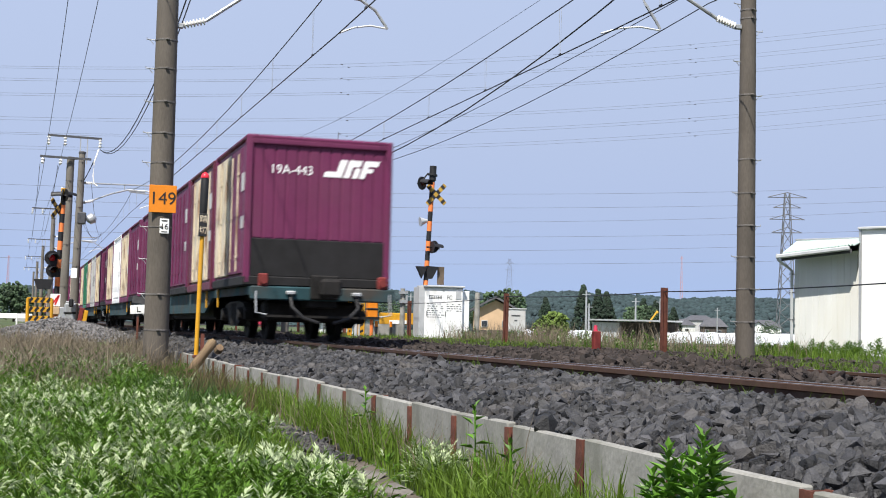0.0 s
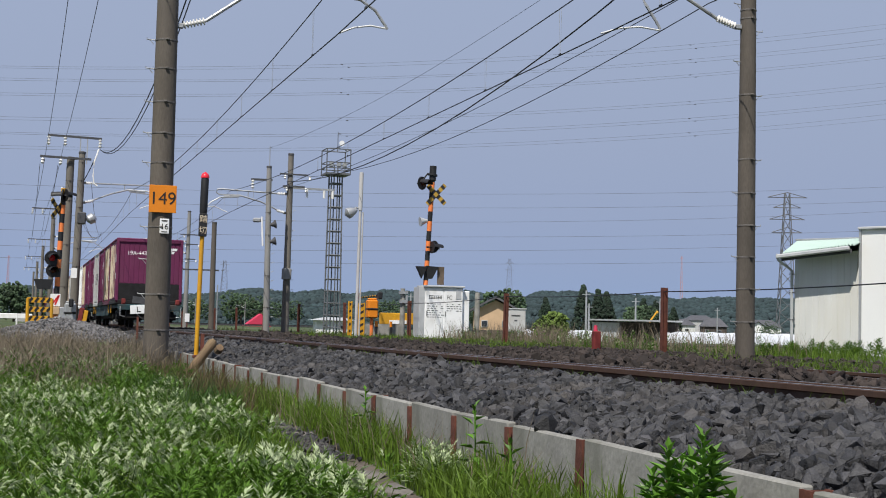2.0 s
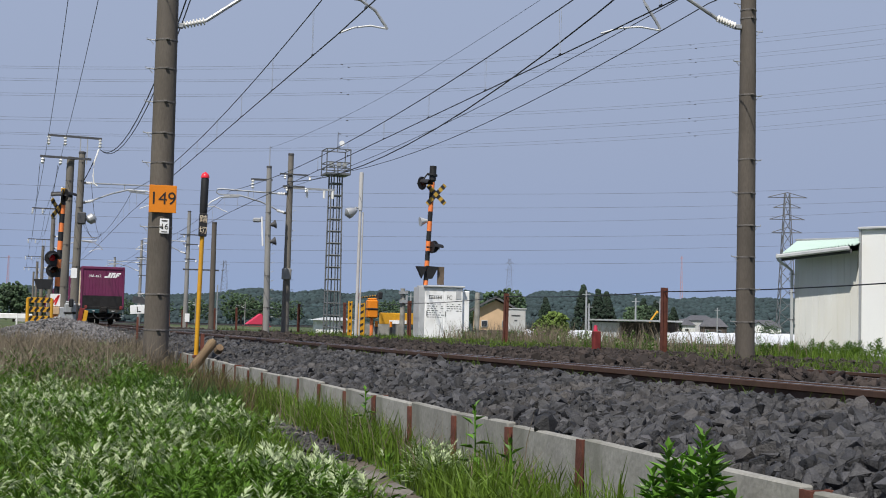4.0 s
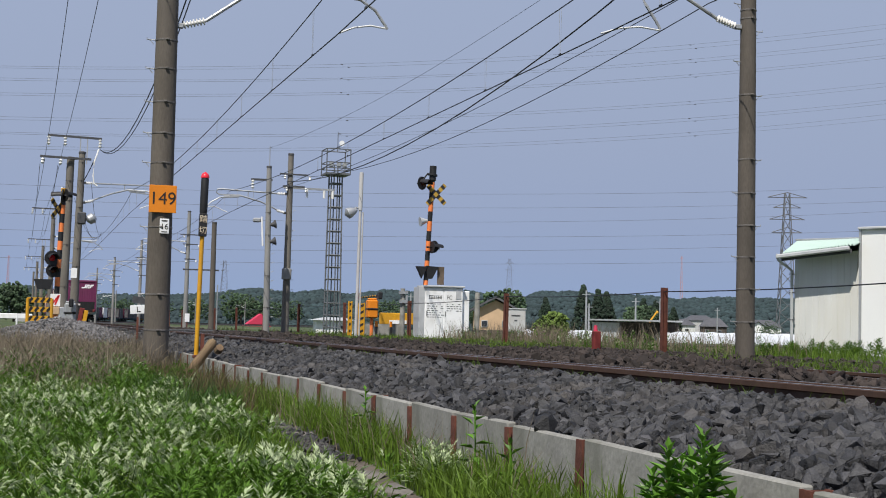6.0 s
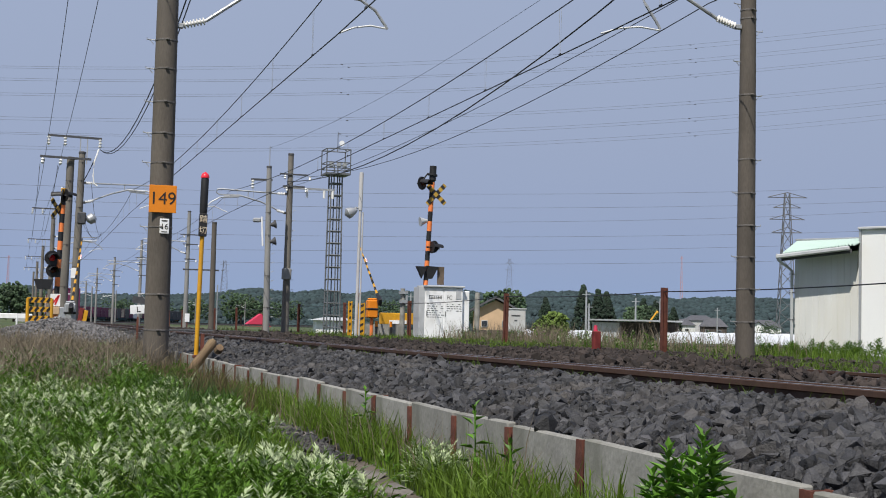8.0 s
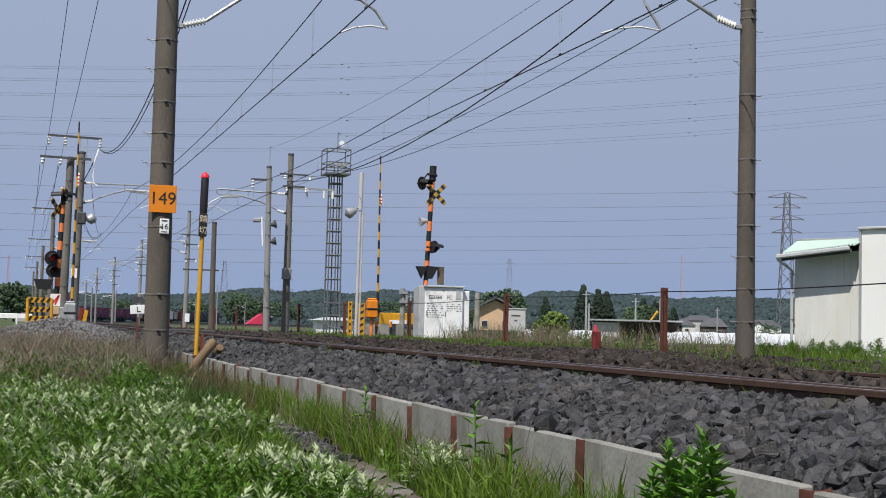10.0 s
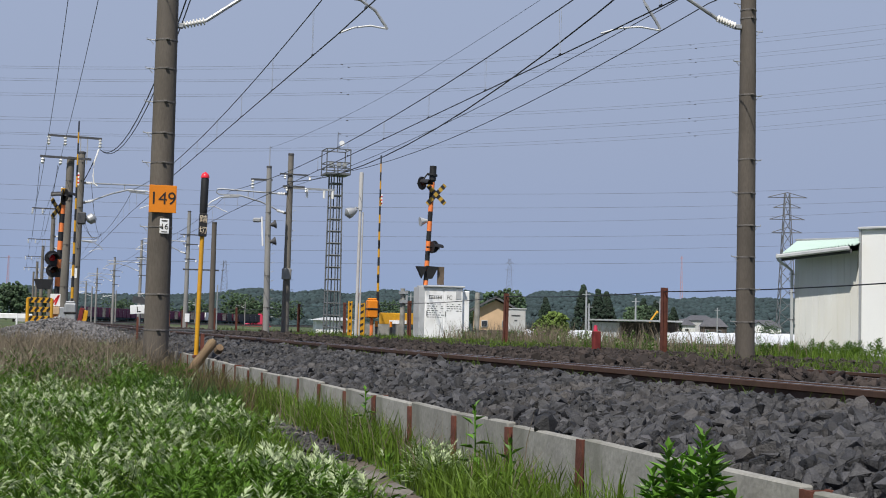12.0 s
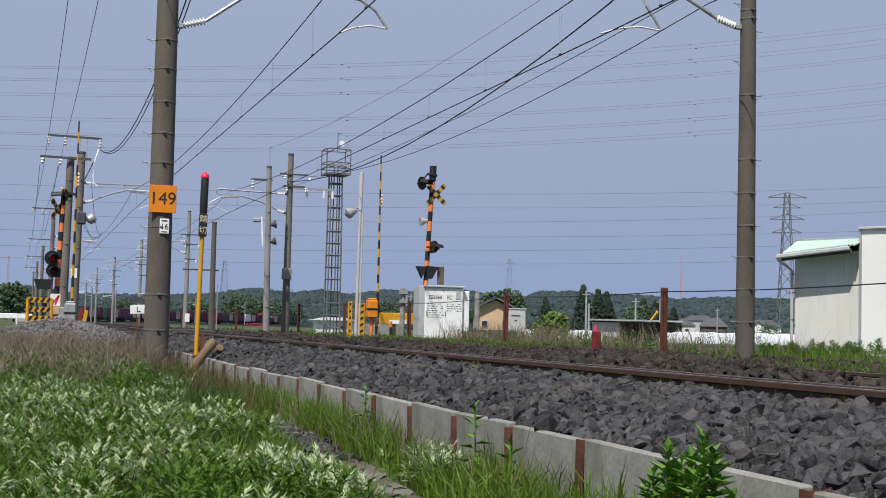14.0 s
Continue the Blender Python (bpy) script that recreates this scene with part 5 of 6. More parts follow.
PROFILE_Z = np.array([-0.30, -0.27, -0.215, -0.150, -0.105, -0.112, -0.215, -0.23, -0.26, -0.22, -0.14, -0.07, -0.05, -0.16, -0.30, -0.33, -0.30, -0.25, -0.17, -0.13, -0.16, -0.30])


def bed_height(x, y):
    z = np.interp(x, PROFILE_X, PROFILE_Z)
    near = np.clip((13.0 - y) / 4.0, 0, 1) * ((x > 5.7) & (x < 8.3))
    return z - 0.12 * near


def stones(n, x0, x1, y0, y1, lo, hi, seed, lift=0.0, power=1.0):
    r = np.random.RandomState(seed)
    x = r.uniform(x0, x1, n)
    y = y0 + (y1 - y0) * r.uniform(0, 1, n) ** power
    size = (lo + (hi - lo) * r.uniform(0, 1, n) ** 1.4) * (1 + 0.45 * (r.uniform(0, 1, n) > 0.93))
    z = bed_height(x, y) + r.uniform(-0.5, 0.6, n) * size + lift
    return np.stack([r.randint(0, len(ROCKS), n), x, y, z, size, r.uniform(0, 6.28, n), r.uniform(-1.4, 1.4, n), r.uniform(-1.4, 1.4, n)], 1)


def clear_of_rails(p):
    keep = np.ones(len(p), bool)
    for c in (4.85 - 0.566, 4.85 + 0.566, 9.0 - 0.566, 9.0 + 0.566):
        keep &= np.abs(p[:, 1] - c) > 0.07 + p[:, 4] * 0.4
    return p[keep & ~((p[:, 2] > 48.2) & (p[:, 2] < 53.8))]


shoulder = np.concatenate([stones(13000, 2.64, 4.36, 3.4, 10, 0.021, 0.046, 1, 0.008), stones(9500, 2.64, 4.36, 10, 18, 0.024, 0.048, 2, 0.008), stones(3800, 2.64, 4.36, 18, 34, 0.038, 0.062, 3), stones(2600, 2.64, 4.36, 34, 70, 0.045, 0.07, 4),
                           stones(1500, 2.64, 3.3, 3.4, 14, 0.03, 0.055, 5, 0.04)])
part("stones", scatter("stones", ROCKS, clear_of_rails(shoulder), M_BALLAST), M_BALLAST, bed, "angular blue-grey crushed stones")["kind"] = "stuff"
rusty = np.concatenate([stones(2600, 4.5, 5.5, 4, 40, 0.035, 0.055, 6, 0, 1.4), stones(9000, 5.62, 8.4, 5, 30, 0.036, 0.062, 7), stones(5200, 5.62, 8.4, 30, 66, 0.045, 0.07, 8),
                        stones(1500, 8.5, 9.5, 8, 40, 0.04, 0.06, 9), stones(6000, 9.6, 13.2, 9, 34, 0.04, 0.07, 10), stones(3500, 9.6, 13.2, 34, 66, 0.05, 0.08, 11)])
part("rusty_stones", scatter("rusty_stones", ROCKS, clear_of_rails(rusty), M_BALLAST_RUST), M_BALLAST_RUST, bed, "brown rust-dusted crushed stones")["kind"] = "stuff"
rock_meshes = [raw_mesh("stone", v * 0.052, f, M_BALLAST_LOOSE) for v, f in ROCKS]
for k, row in enumerate(stones(290, 2.68, 3.7, 4.0, 6.6, 0.034, 0.062, 12, 0.035)):
    m = Matrix.Translation(row[1:4]) @ Euler((row[6], row[7], row[5])).to_matrix().to_4x4()
    part("stone", rock_meshes[k % len(rock_meshes)], M_BALLAST_LOOSE, bed, m=m)

# gravel heap by the road
heap = thing("gravel_heap", "heap of pale grey crushed gravel beside the road", "gravel heap", m=pose(1.15, 39.0, -0.25))
hv, hf = [(0, 0, 0.56)], []
for j in range(1, 9):
    for i in range(24):
        a = 2 * math.pi * i / 24
        q = j / 8
        hv.append((2.3 * q * math.cos(a), 2.6 * q * math.sin(a), 0.58 * (1 - q ** 1.35) * (1 + 0.18 * noise.noise((2 * q * math.cos(a), 2 * q * math.sin(a), 5))) - 0.05))
for i in range(24):
    hf.append((0, 1 + i, 1 + (i + 1) % 24))
    for j in range(7):
        hf.append((1 + j * 24 + i, 1 + (j + 1) * 24 + i, 1 + (j + 1) * 24 + (i + 1) % 24, 1 + j * 24 + (i + 1) % 24))
part("core", Shape().add(hv, hf), M_GRAVEL, heap)
r = np.random.RandomState(31)
n = 4200
a, q = r.uniform(0, 6.28, n), np.sqrt(r.uniform(0, 1, n))
hp = np.stack([r.randint(0, len(ROCKS), n), 2.3 * q * np.cos(a), 2.6 * q * np.sin(a), 0.58 * (1 - q ** 1.35) - 0.04 + r.uniform(-0.02, 0.03, n), r.uniform(0.022, 0.042, n), r.uniform(0, 6.28, n), r.uniform(-1, 1, n), r.uniform(-1, 1, n)], 1)
part("gravel", scatter("gravel", ROCKS, hp, M_GRAVEL), M_GRAVEL, heap, "loose gravel stones")["kind"] = "stuff"


# ---- plants ----
def blades(name, x, y, z, h, w, lean, material, seed):
    """Bent grass blades in one mesh; arrays of roots, heights, widths, leans."""
    r = np.random.RandomState(seed)
    n = len(x)
    a, face = r.uniform(0, 6.28, n), r.uniform(0, 6.28, n)
    dx, dy = np.cos(a) * lean * h, np.sin(a) * lean * h
    wx, wy = np.cos(face) * w / 2, np.sin(face) * w / 2
    base = np.stack([x, y, z], 1)
    mid = base + np.stack([dx * 0.35, dy * 0.35, h * 0.58], 1)
    tip = base + np.stack([dx, dy, h * np.sqrt(np.maximum(0.15, 1 - 0.6 * lean ** 2))], 1)
    side = np.stack([wx, wy, np.zeros(n)], 1)
    v = np.stack([base - side, base + side, mid - side * 0.8, mid + side * 0.8, tip], 1).reshape(-1, 3)
    f = np.array([[0, 1, 3], [0, 3, 2], [2, 3, 4]])[None] + (np.arange(n) * 5)[:, None, None]
    return raw_mesh(name, v, f.reshape(-1, 3), material)


def ground_z(x, y):
    return np.array([ground_height(p, q) for p, q in zip(x, y)])


def patch(n, x0, x1, y0, y1, seed, clump=0.0, keep=None):
    r = np.random.RandomState(seed)
    x, y = r.uniform(x0, x1, n), r.uniform(y0, y1, n)
    if clump:
        d = np.array([noise.noise((p * clump, q * clump * 0.7, seed)) for p, q in zip(x, y)])
        sel = d > r.uniform(-0.35, 0.25, n)
        x, y = x[sel], y[sel]
    if keep:
        sel = keep(x, y)
        x, y = x[sel], y[sel]
    return x, y, r


def path_x(y):
    return 2.18 - 0.052 * np.clip(11.6 - y, 0, 6.0)


def off_path(x, y):
    return ((x > path_x(y) + 0.17) | (x < path_x(y) - 0.27)) | (y > 13.6)


def grass(name, label, n, x0, x1, y0, y1, h0, h1, width, lean, material, seed, clump=0.0, z=None, keep=None):
    x, y, r = patch(n, x0, x1, y0, y1, seed, clump, keep)
    zz = ground_z(x, y) if z is None else (bed_height(x, y) - 0.02 if z == "bed" else np.full(len(x), z))
    h = r.uniform(h0, h1, len(x)) * (0.75 + 0.5 * r.uniform(0, 1, len(x)))
    ob = new(name, blades(name, x, y, zz - 0.02, h, width * r.uniform(0.7, 1.3, len(x)), r.uniform(0.1, lean, len(x)), material, seed + 1))
    return tagged(ob, label, "grass", kind="stuff")


grass("grass", "short fresh green grass over the verge", 21000, -0.6, 2.5, 6.0, 15.5, 0.10, 0.31, 0.010, 0.9, M_GRASS, 50, keep=off_path)
grass("grass", "fresh green grass growing along the wall foot", 19000, 2.08, 2.55, 5.2, 15.5, 0.10, 0.30, 0.008, 0.8, M_GRASS, 52, 0.8, keep=off_path)
grass("grass", "dark lush grass tufts in the verge", 4200, 1.2, 2.0, 11.0, 15.5, 0.16, 0.38, 0.012, 0.7, M_LEAF, 54, 1.2)
grass("grass", "lush green grass among the mugwort", 9000, -0.6, 1.9, 5.6, 15.5, 0.14, 0.32, 0.010, 0.9, M_LEAF, 51, 0.7, keep=lambda x, y: x < path_x(y) - 0.5)
grass("grass", "bright grass tufts hanging over the path edge", 2600, 2.25, 2.5, 7.6, 14.5, 0.18, 0.40, 0.007, 1.0, M_GRASS, 53, 1.1)
grass("dry_grass", "tall bleached dead grass beside the pole", 21000, -0.8, 2.5, 16.5, 31.0, 0.28, 0.66, 0.010, 0.9, M_DRYGRASS, 56, 0.8, keep=lambda x, y: (x < 1.15 + 0.045 * (y - 16.5)) | (y > 21))
grass("dry_grass", "brown dry grass stalks at the wall end", 2600, 1.65, 2.4, 13.0, 18.6, 0.2, 0.44, 0.008, 0.5, M_BROWNGRASS, 58)
grass("dry_grass", "scattered straw stalks in the verge", 1500, -0.5, 2.4, 9.0, 18.0, 0.15, 0.38, 0.006, 1.0, M_DRYGRASS, 60, 0.9, keep=off_path)
grass("dry_grass", "scattered dead grass stems by the wall", 260, 2.2, 2.52, 6.0, 14.0, 0.25, 0.45, 0.006, 0.9, M_DRYGRASS, 61)
grass("grass", "green grass among the dead stalks", 12000, -0.8, 2.5, 14.5, 29.0, 0.14, 0.36, 0.012, 0.9, M_GRASS, 62, 0.6)
grass("grass", "rough green grass beside the road", 7000, -6.0, 2.6, 30.0, 62.0, 0.1, 0.3, 0.02, 0.9, M_GRASS, 64, 0.3, keep=lambda x, y: (y < 48) | (y > 54))
grass("grass", "grass tufts along the rail", 1100, 4.05, 4.22, 5.5, 22.0, 0.06, 0.17, 0.006, 0.9, M_GRASS, 66, 1.2, z="bed")
grass("grass", "bright grass patch on the far ballast", 4200, 9.9, 11.7, 14.6, 21.5, 0.07, 0.20, 0.012, 0.9, M_GRASS, 68, 0.5, z="bed")
grass("grass", "grass strip beyond the far track", 9000, 10.2, 13.2, 28.0, 56.0, 0.10, 0.26, 0.016, 0.9, M_GRASS, 70, 0.35, z="bed")
grass("grass", "tall green grass beyond the tracks", 9000, 12.9, 17.5, 27.0, 44.0, 0.10, 0.28, 0.014, 0.8, M_REEDGREEN, 72, 0.9)
grass("dry_grass", "tall straw-coloured reeds beyond the tracks", 7500, 12.9, 17.5, 27.0, 44.0, 0.30, 0.78, 0.014, 0.55, M_DRYGRASS, 74, 1.3, keep=lambda x, y: (x < 0.41 * y) | (np.sin(x * 7.0 + y * 3.0) > 0.3))
grass("grass", "lush grass before the shed", 3500, 15.5, 22.5, 22.5, 30.5, 0.15, 0.42, 0.016, 0.8, M_GRASS, 78, 0.4)
grass("grass", "tall grass in the field beyond the crossing", 7000, 12.5, 26.0, 53.0, 100.0, 0.15, 0.4, 0.035, 0.8, M_REEDGREEN, 76)


def leaf_shape(lobes, length, width, droop):
    """A lobed leaf along +y, folded a little along its middle."""
    v, f = [], []
    for y0, ang, l, w in lobes:
        k = len(v)
        c, s = math.cos(ang), math.sin(ang)
        pts = [(0, 0, 0), (-w, 0.45 * l, 0.2 * w), (0, l, -droop * l), (w, 0.45 * l, 0.2 * w)]
        v += [((p * c - q * s) * 1.0, y0 + p * s + q * c, z) for p, q, z in pts]
        f += [(k, k + 1, k + 2), (k, k + 2, k + 3)]
    v = np.array(v)
    v[:, 0] *= width
    v[:, :2] *= length
    v[:, 2] *= length
    return v, np.array(f)


MUG = [leaf_shape([(0.25, 0, 0.75, 0.085), (0.34, 0.42, 0.52, 0.07), (0.34, -0.42, 0.52, 0.07), (0.14, 0.7, 0.40, 0.055), (0.14, -0.7, 0.40, 0.055), (0, 0, 0.35, 0.03)], 1.0, 1.0, d) for d in (0.05, 0.2, 0.35)]


def mugwort(name, label, x, y, z, heights, leaves, size, seed, silver_share):
    r = np.random.RandomState(seed)
    green, silver, stems = [], [], []
    for px_, py_, pz_, h in zip(x, y, z, heights):
        for k in range(leaves):
            q = (k + 0.6) / leaves
            a = k * 2.4 + r.uniform(-0.4, 0.4)
            out = r.uniform(0.0, 0.03) + 0.03 * (1 - q)
            up = 0.15 + 0.95 * q + r.uniform(-0.3, 0.3)
            row = [r.randint(0, 3), px_ + out * math.cos(a), py_ + out * math.sin(a), pz_ + h * (0.25 + 0.75 * q), size * r.uniform(0.7, 1.25) * (1.1 - 0.35 * q), a - math.pi / 2, 0, 0]
            row[6], row[7] = -0.0, 0.0
            share = silver_share * max(0.06, 1 + 2.6 * noise.noise((px_ * 1.3, py_ * 0.6, 7)))
            (silver if r.uniform() < share * (0.35 + q * 0.9) else green).append((row, a, up))
        stems.append((px_, py_, pz_, h))
    def lift(rows):
        vs, fs, n = [], [], 0
        for row, a, up in rows:
            bv, bf = MUG[int(row[0])]
            c, s, cu, su = math.cos(a - math.pi / 2), math.sin(a - math.pi / 2), math.cos(up), math.sin(up)
            p = bv * row[4]
            yy, zz = p[:, 1] * cu - p[:, 2] * su, p[:, 1] * su + p[:, 2] * cu
            vs.append(np.stack([p[:, 0] * c - yy * s, p[:, 0] * s + yy * c, zz], 1) + np.array(row[1:4]))
            fs.append(bf + n)
            n += len(bv)
        return np.concatenate(vs), np.concatenate(fs)
    ob = tagged(new(name), label, "plant", kind="stuff")
    v, f = lift(green)
    part("green_leaves", raw_mesh("green_leaves", v, f, M_MUGWORT), M_MUGWORT, ob)["kind"] = "stuff"
    v, f = lift(silver)
    part("silver_leaves", raw_mesh("silver_leaves", v, f, M_SILVER), M_SILVER, ob, "pale downy leaves")["kind"] = "stuff"
    return ob


mx, my, r = patch(3600, -0.55, 1.95, 4.8, 15.8, 80, 0.8, lambda x, y: x < path_x(y) - 0.36 - 0.10 * np.sin(y * 1.9) - 0.30 * np.clip((9.5 - y) / 3, 0, 1))
mugwort("mugwort", "dense mugwort with silvery downy leaves on the verge", mx, my, ground_z(mx, my), r.uniform(0.07, 0.29, len(mx)), 18, 0.088, 81, 0.32)
mx, my, r = patch(1100, -0.6, 1.9, 15.3, 25.0, 82, 0.9)
mugwort("mugwort", "scattered mugwort among the dead grass", mx, my, ground_z(mx, my), r.uniform(0.2, 0.4, len(mx)), 11, 0.10, 83, 0.22)
r = np.random.RandomState(84)
mx, my = 2.31 + r.normal(0, 0.05, 34), 7.45 + r.normal(0, 0.13, 34)
mugwort("mugwort", "silvery mugwort clump at the wall foot", mx, my, ground_z(mx, my), r.uniform(0.10, 0.24, 34), 14, 0.085, 85, 0.5)
mx, my = 1.40 + r.normal(0, 0.12, 70), 6.6 + r.normal(0, 0.35, 70)
mugwort("mugwort", "silvery mugwort clump beside the path", mx, my, ground_z(mx, my), r.uniform(0.12, 0.26, 70), 15, 0.095, 86, 0.6)

r = np.random.RandomState(87)
mx, my = r.uniform(16.8, 21.6, 70), r.uniform(27.2, 29.6, 70)
bush = mugwort("bush", "low leafy green bushes before the shed", mx, my, ground_z(mx, my), r.uniform(0.14, 0.46, 70), 40, 0.12, 88, 0.02)

mx, my, r = patch(260, 12.9, 16.8, 27.0, 43.0, 93, 0.8)
mugwort("weeds", "tall leafy weeds among the reeds beyond the tracks", mx, my, ground_z(mx, my), r.uniform(0.15, 0.55, len(mx)), 20, 0.10, 94, 0.12)

# tall leafy weed against the wall
LANCE = leaf_shape([(0, 0, 1.0, 0.24), (0.02, 0.02, 0.97, 0.2)], 1.0, 1.0, 0.28)
lance_mesh = [raw_mesh("leaf", LANCE[0] * s, LANCE[1], M_WEED) for s in (0.055, 0.085, 0.108)]


def leafy_weed(x, y, z, h, n, label):
    w = thing("leafy_weed", label, "plant", "leafy weeds", m=pose(x, y, z))
    rr = random.Random(int(x * 1000 + y * 10))
    part("stem", Shape().pipe([(0, 0, -0.03), (0.01, 0.005, h * 0.5), (0.0, 0.0, h)], 0.005, 6), M_WEED, w)
    n = int(n * 1.5) if h > 0.27 and n > 18 else n
    for k in range(n):
        q = (k + 0.5) / n
        up = math.degrees(0.1 + 1.1 * q ** 2) + rr.uniform(-12, 12)
        part("leaf", lance_mesh[2 if q < 0.5 else (1 if q < 0.82 else 0)], M_WEED, w, m=pose(0, 0, h * (0.12 + 0.88 * q), 0, 0, k * 137.5 + rr.uniform(-15, 15)) @ pose(0, 0.004, 0, up))


for x, y, h, n in ((2.28, 4.28, 0.53, 34), (2.33, 4.30, 0.47, 30), (2.26, 4.62, 0.36, 26), (2.31, 4.42, 0.44, 32), (2.30, 4.75, 0.30, 22), (2.36, 4.22, 0.33, 22), (2.30, 4.48, 0.42, 26), (2.24, 4.25, 0.40, 26), (2.40, 4.42, 0.46, 28), (2.33, 4.6, 0.38, 24), (2.22, 4.5, 0.28, 20), (2.27, 4.52, 0.46, 32)):
    leafy_weed(x, y - 0.05, -0.60, h, n, "bright green leafy weed at the concrete wall")
for x, y, h, n in ((2.44, 7.15, 0.46, 16), (2.46, 9.7, 0.42, 14), (2.45, 6.6, 0.30, 10)):
    leafy_weed(x, y, -0.60, h, n, "thin leafy weed stalk in front of the concrete wall")

# dirt path with flat stones
pv = []
for i in range(17):
    y = 5.5 + i * 0.5
    c = float(path_x(y)) + 0.03 * math.sin(i * 1.3)
    pv += [(c - 0.34, y, ground_height(c, y) + 0.006), (c - 0.05, y, ground_height(c, y) + 0.02), (c + 0.2, y, ground_height(c, y) + 0.006)]
whole("dirt_path", Shape().add(pv, [(3 * i + j, 3 * i + j + 1, 3 * i + j + 4, 3 * i + j + 3) for i in range(16) for j in range(2)]), M_SOIL, "narrow trodden dirt strip through the grass", "path", kind="structure", smooth=True)
rr = random.Random(9)
for k, (y, dx) in enumerate(((6.75, 0.02), (7.35, 0.06), (7.95, 0.0), (9.0, 0.03), (9.7, -0.05), (10.5, 0.02), (11.3, -0.04), (12.4, 0.0))):
    v, f = rock(200 + k, 11, 0.22)
    c = float(path_x(y)) + dx
    whole("flat_stone", raw_mesh("flat_stone", v * np.array([0.15, 0.19, 0.16]), f, M_SLAB), M_SLAB, "flat grey stone lying in the dirt path", "stone", "stones in the path", m=pose(c, y, ground_height(c, y) + 0.015, 0, 0, rr.uniform(0, 90)))
pr = np.random.RandomState(33)
n = 260
py = pr.uniform(8.6, 11.5, n)
pp = np.stack([pr.randint(0, len(ROCKS), n), path_x(py) + pr.normal(0, 0.08, n), py, np.full(n, -0.585), pr.uniform(0.015, 0.04, n), pr.uniform(0, 6.28, n), pr.uniform(-1, 1, n), pr.uniform(-1, 1, n)], 1)
tagged(new("loose_stones", scatter("loose_stones", ROCKS, pp, M_BALLAST)), "loose crushed stones spilled on the path", "stones", kind="stuff")


# ---- background: woods, trees, houses, fields, pylons ----
def blob(seed, sub=1, rough=0.28):
    bm = bmesh.new()
    bmesh.ops.create_icosphere(bm, subdivisions=sub, radius=1.0)
    r = random.Random(seed)
    for v in bm.verts:
        v.co *= 1 + r.uniform(-rough, rough)
    bm.verts.index_update()
    v = np.array([tuple(p.co) for p in bm.verts])
    f = np.array([[q.index for q in face.verts] for face in bm.faces])
    bm.free()
    return v, f


CROWNS = [blob(k, 1, 0.25) for k in range(6)]
RIDGE_A = np.radians([-14, -0.7, 0.6, 2.4, 6.0, 7.8, 9.5, 11.1, 12.3, 13.5, 14.9, 16.8, 18.5, 20.2, 20.9, 21.3, 22.8, 24.0, 25.8, 27.2, 29.5, 32.2, 36.2, 60])
RIDGE_Z = np.array([20, 21.6, 21.4, 17, 18, 20.0, 24.5, 22.0, 24.8, 21.5, 26.0, 24.0, 26.8, 20.5, 23.0, 26.8, 27.9, 26.0, 25.9, 23.5, 25.8, 25.0, 25.2, 24])


def ridge_z(a):
    return np.interp(a, RIDGE_A, RIDGE_Z)


hill_v, hill_f = [], []
angles = [radians(-20 + i * 1.0) for i in range(86)]
for a in angles:
    for d, q in ((520, -0.1), (600, 0.18), (700, 0.55), (800, 0.82), (1000, 0.9), (1500, 0.0)):
        hill_v.append((d * math.sin(a), d * math.cos(a), -1.0 + float(ridge_z(a)) * q))
for i in range(len(angles) - 1):
    hill_f += [(i * 6 + j, i * 6 + j + 1, (i + 1) * 6 + j + 1, (i + 1) * 6 + j) for j in range(5)]
# the haze over these hills is only in their colour
hills = thing("wooded_hills", "low wooded hills along the horizon, tinted blue for haze", "hills", kind="backdrop")
hills["kind"] = "structure"
part("slope", Shape().add(hill_v, hill_f), M_HAZEWOODS, hills, smooth=True)
r = np.random.RandomState(90)
n = 24000
a = r.uniform(radians(-6), radians(42), n)
d = 530 + 290 * r.uniform(0, 1, n) ** 0.6
q = np.interp(d, [520, 600, 700, 800, 1000], [-0.1, 0.18, 0.55, 0.82, 0.9])
size = r.uniform(0.8, 2.1, n)
z = -1 + ridge_z(a) * q + size * 0.15 + r.uniform(-0.6, 0.8, n)
rows = np.stack([r.randint(0, 6, n), d * np.sin(a), d * np.cos(a), z, size, r.uniform(0, 6.28, n), r.uniform(-0.3, 0.3, n), r.uniform(-0.3, 0.3, n)], 1)
crowns = scatter("tree_crowns", CROWNS, rows, M_HAZEWOODS)
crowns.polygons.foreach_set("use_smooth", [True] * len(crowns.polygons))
part("tree_crowns", crowns, M_HAZEWOODS, hills)["kind"] = "stuff"

CLUMP = [blob(20 + k, 1, 0.35) for k in range(5)]


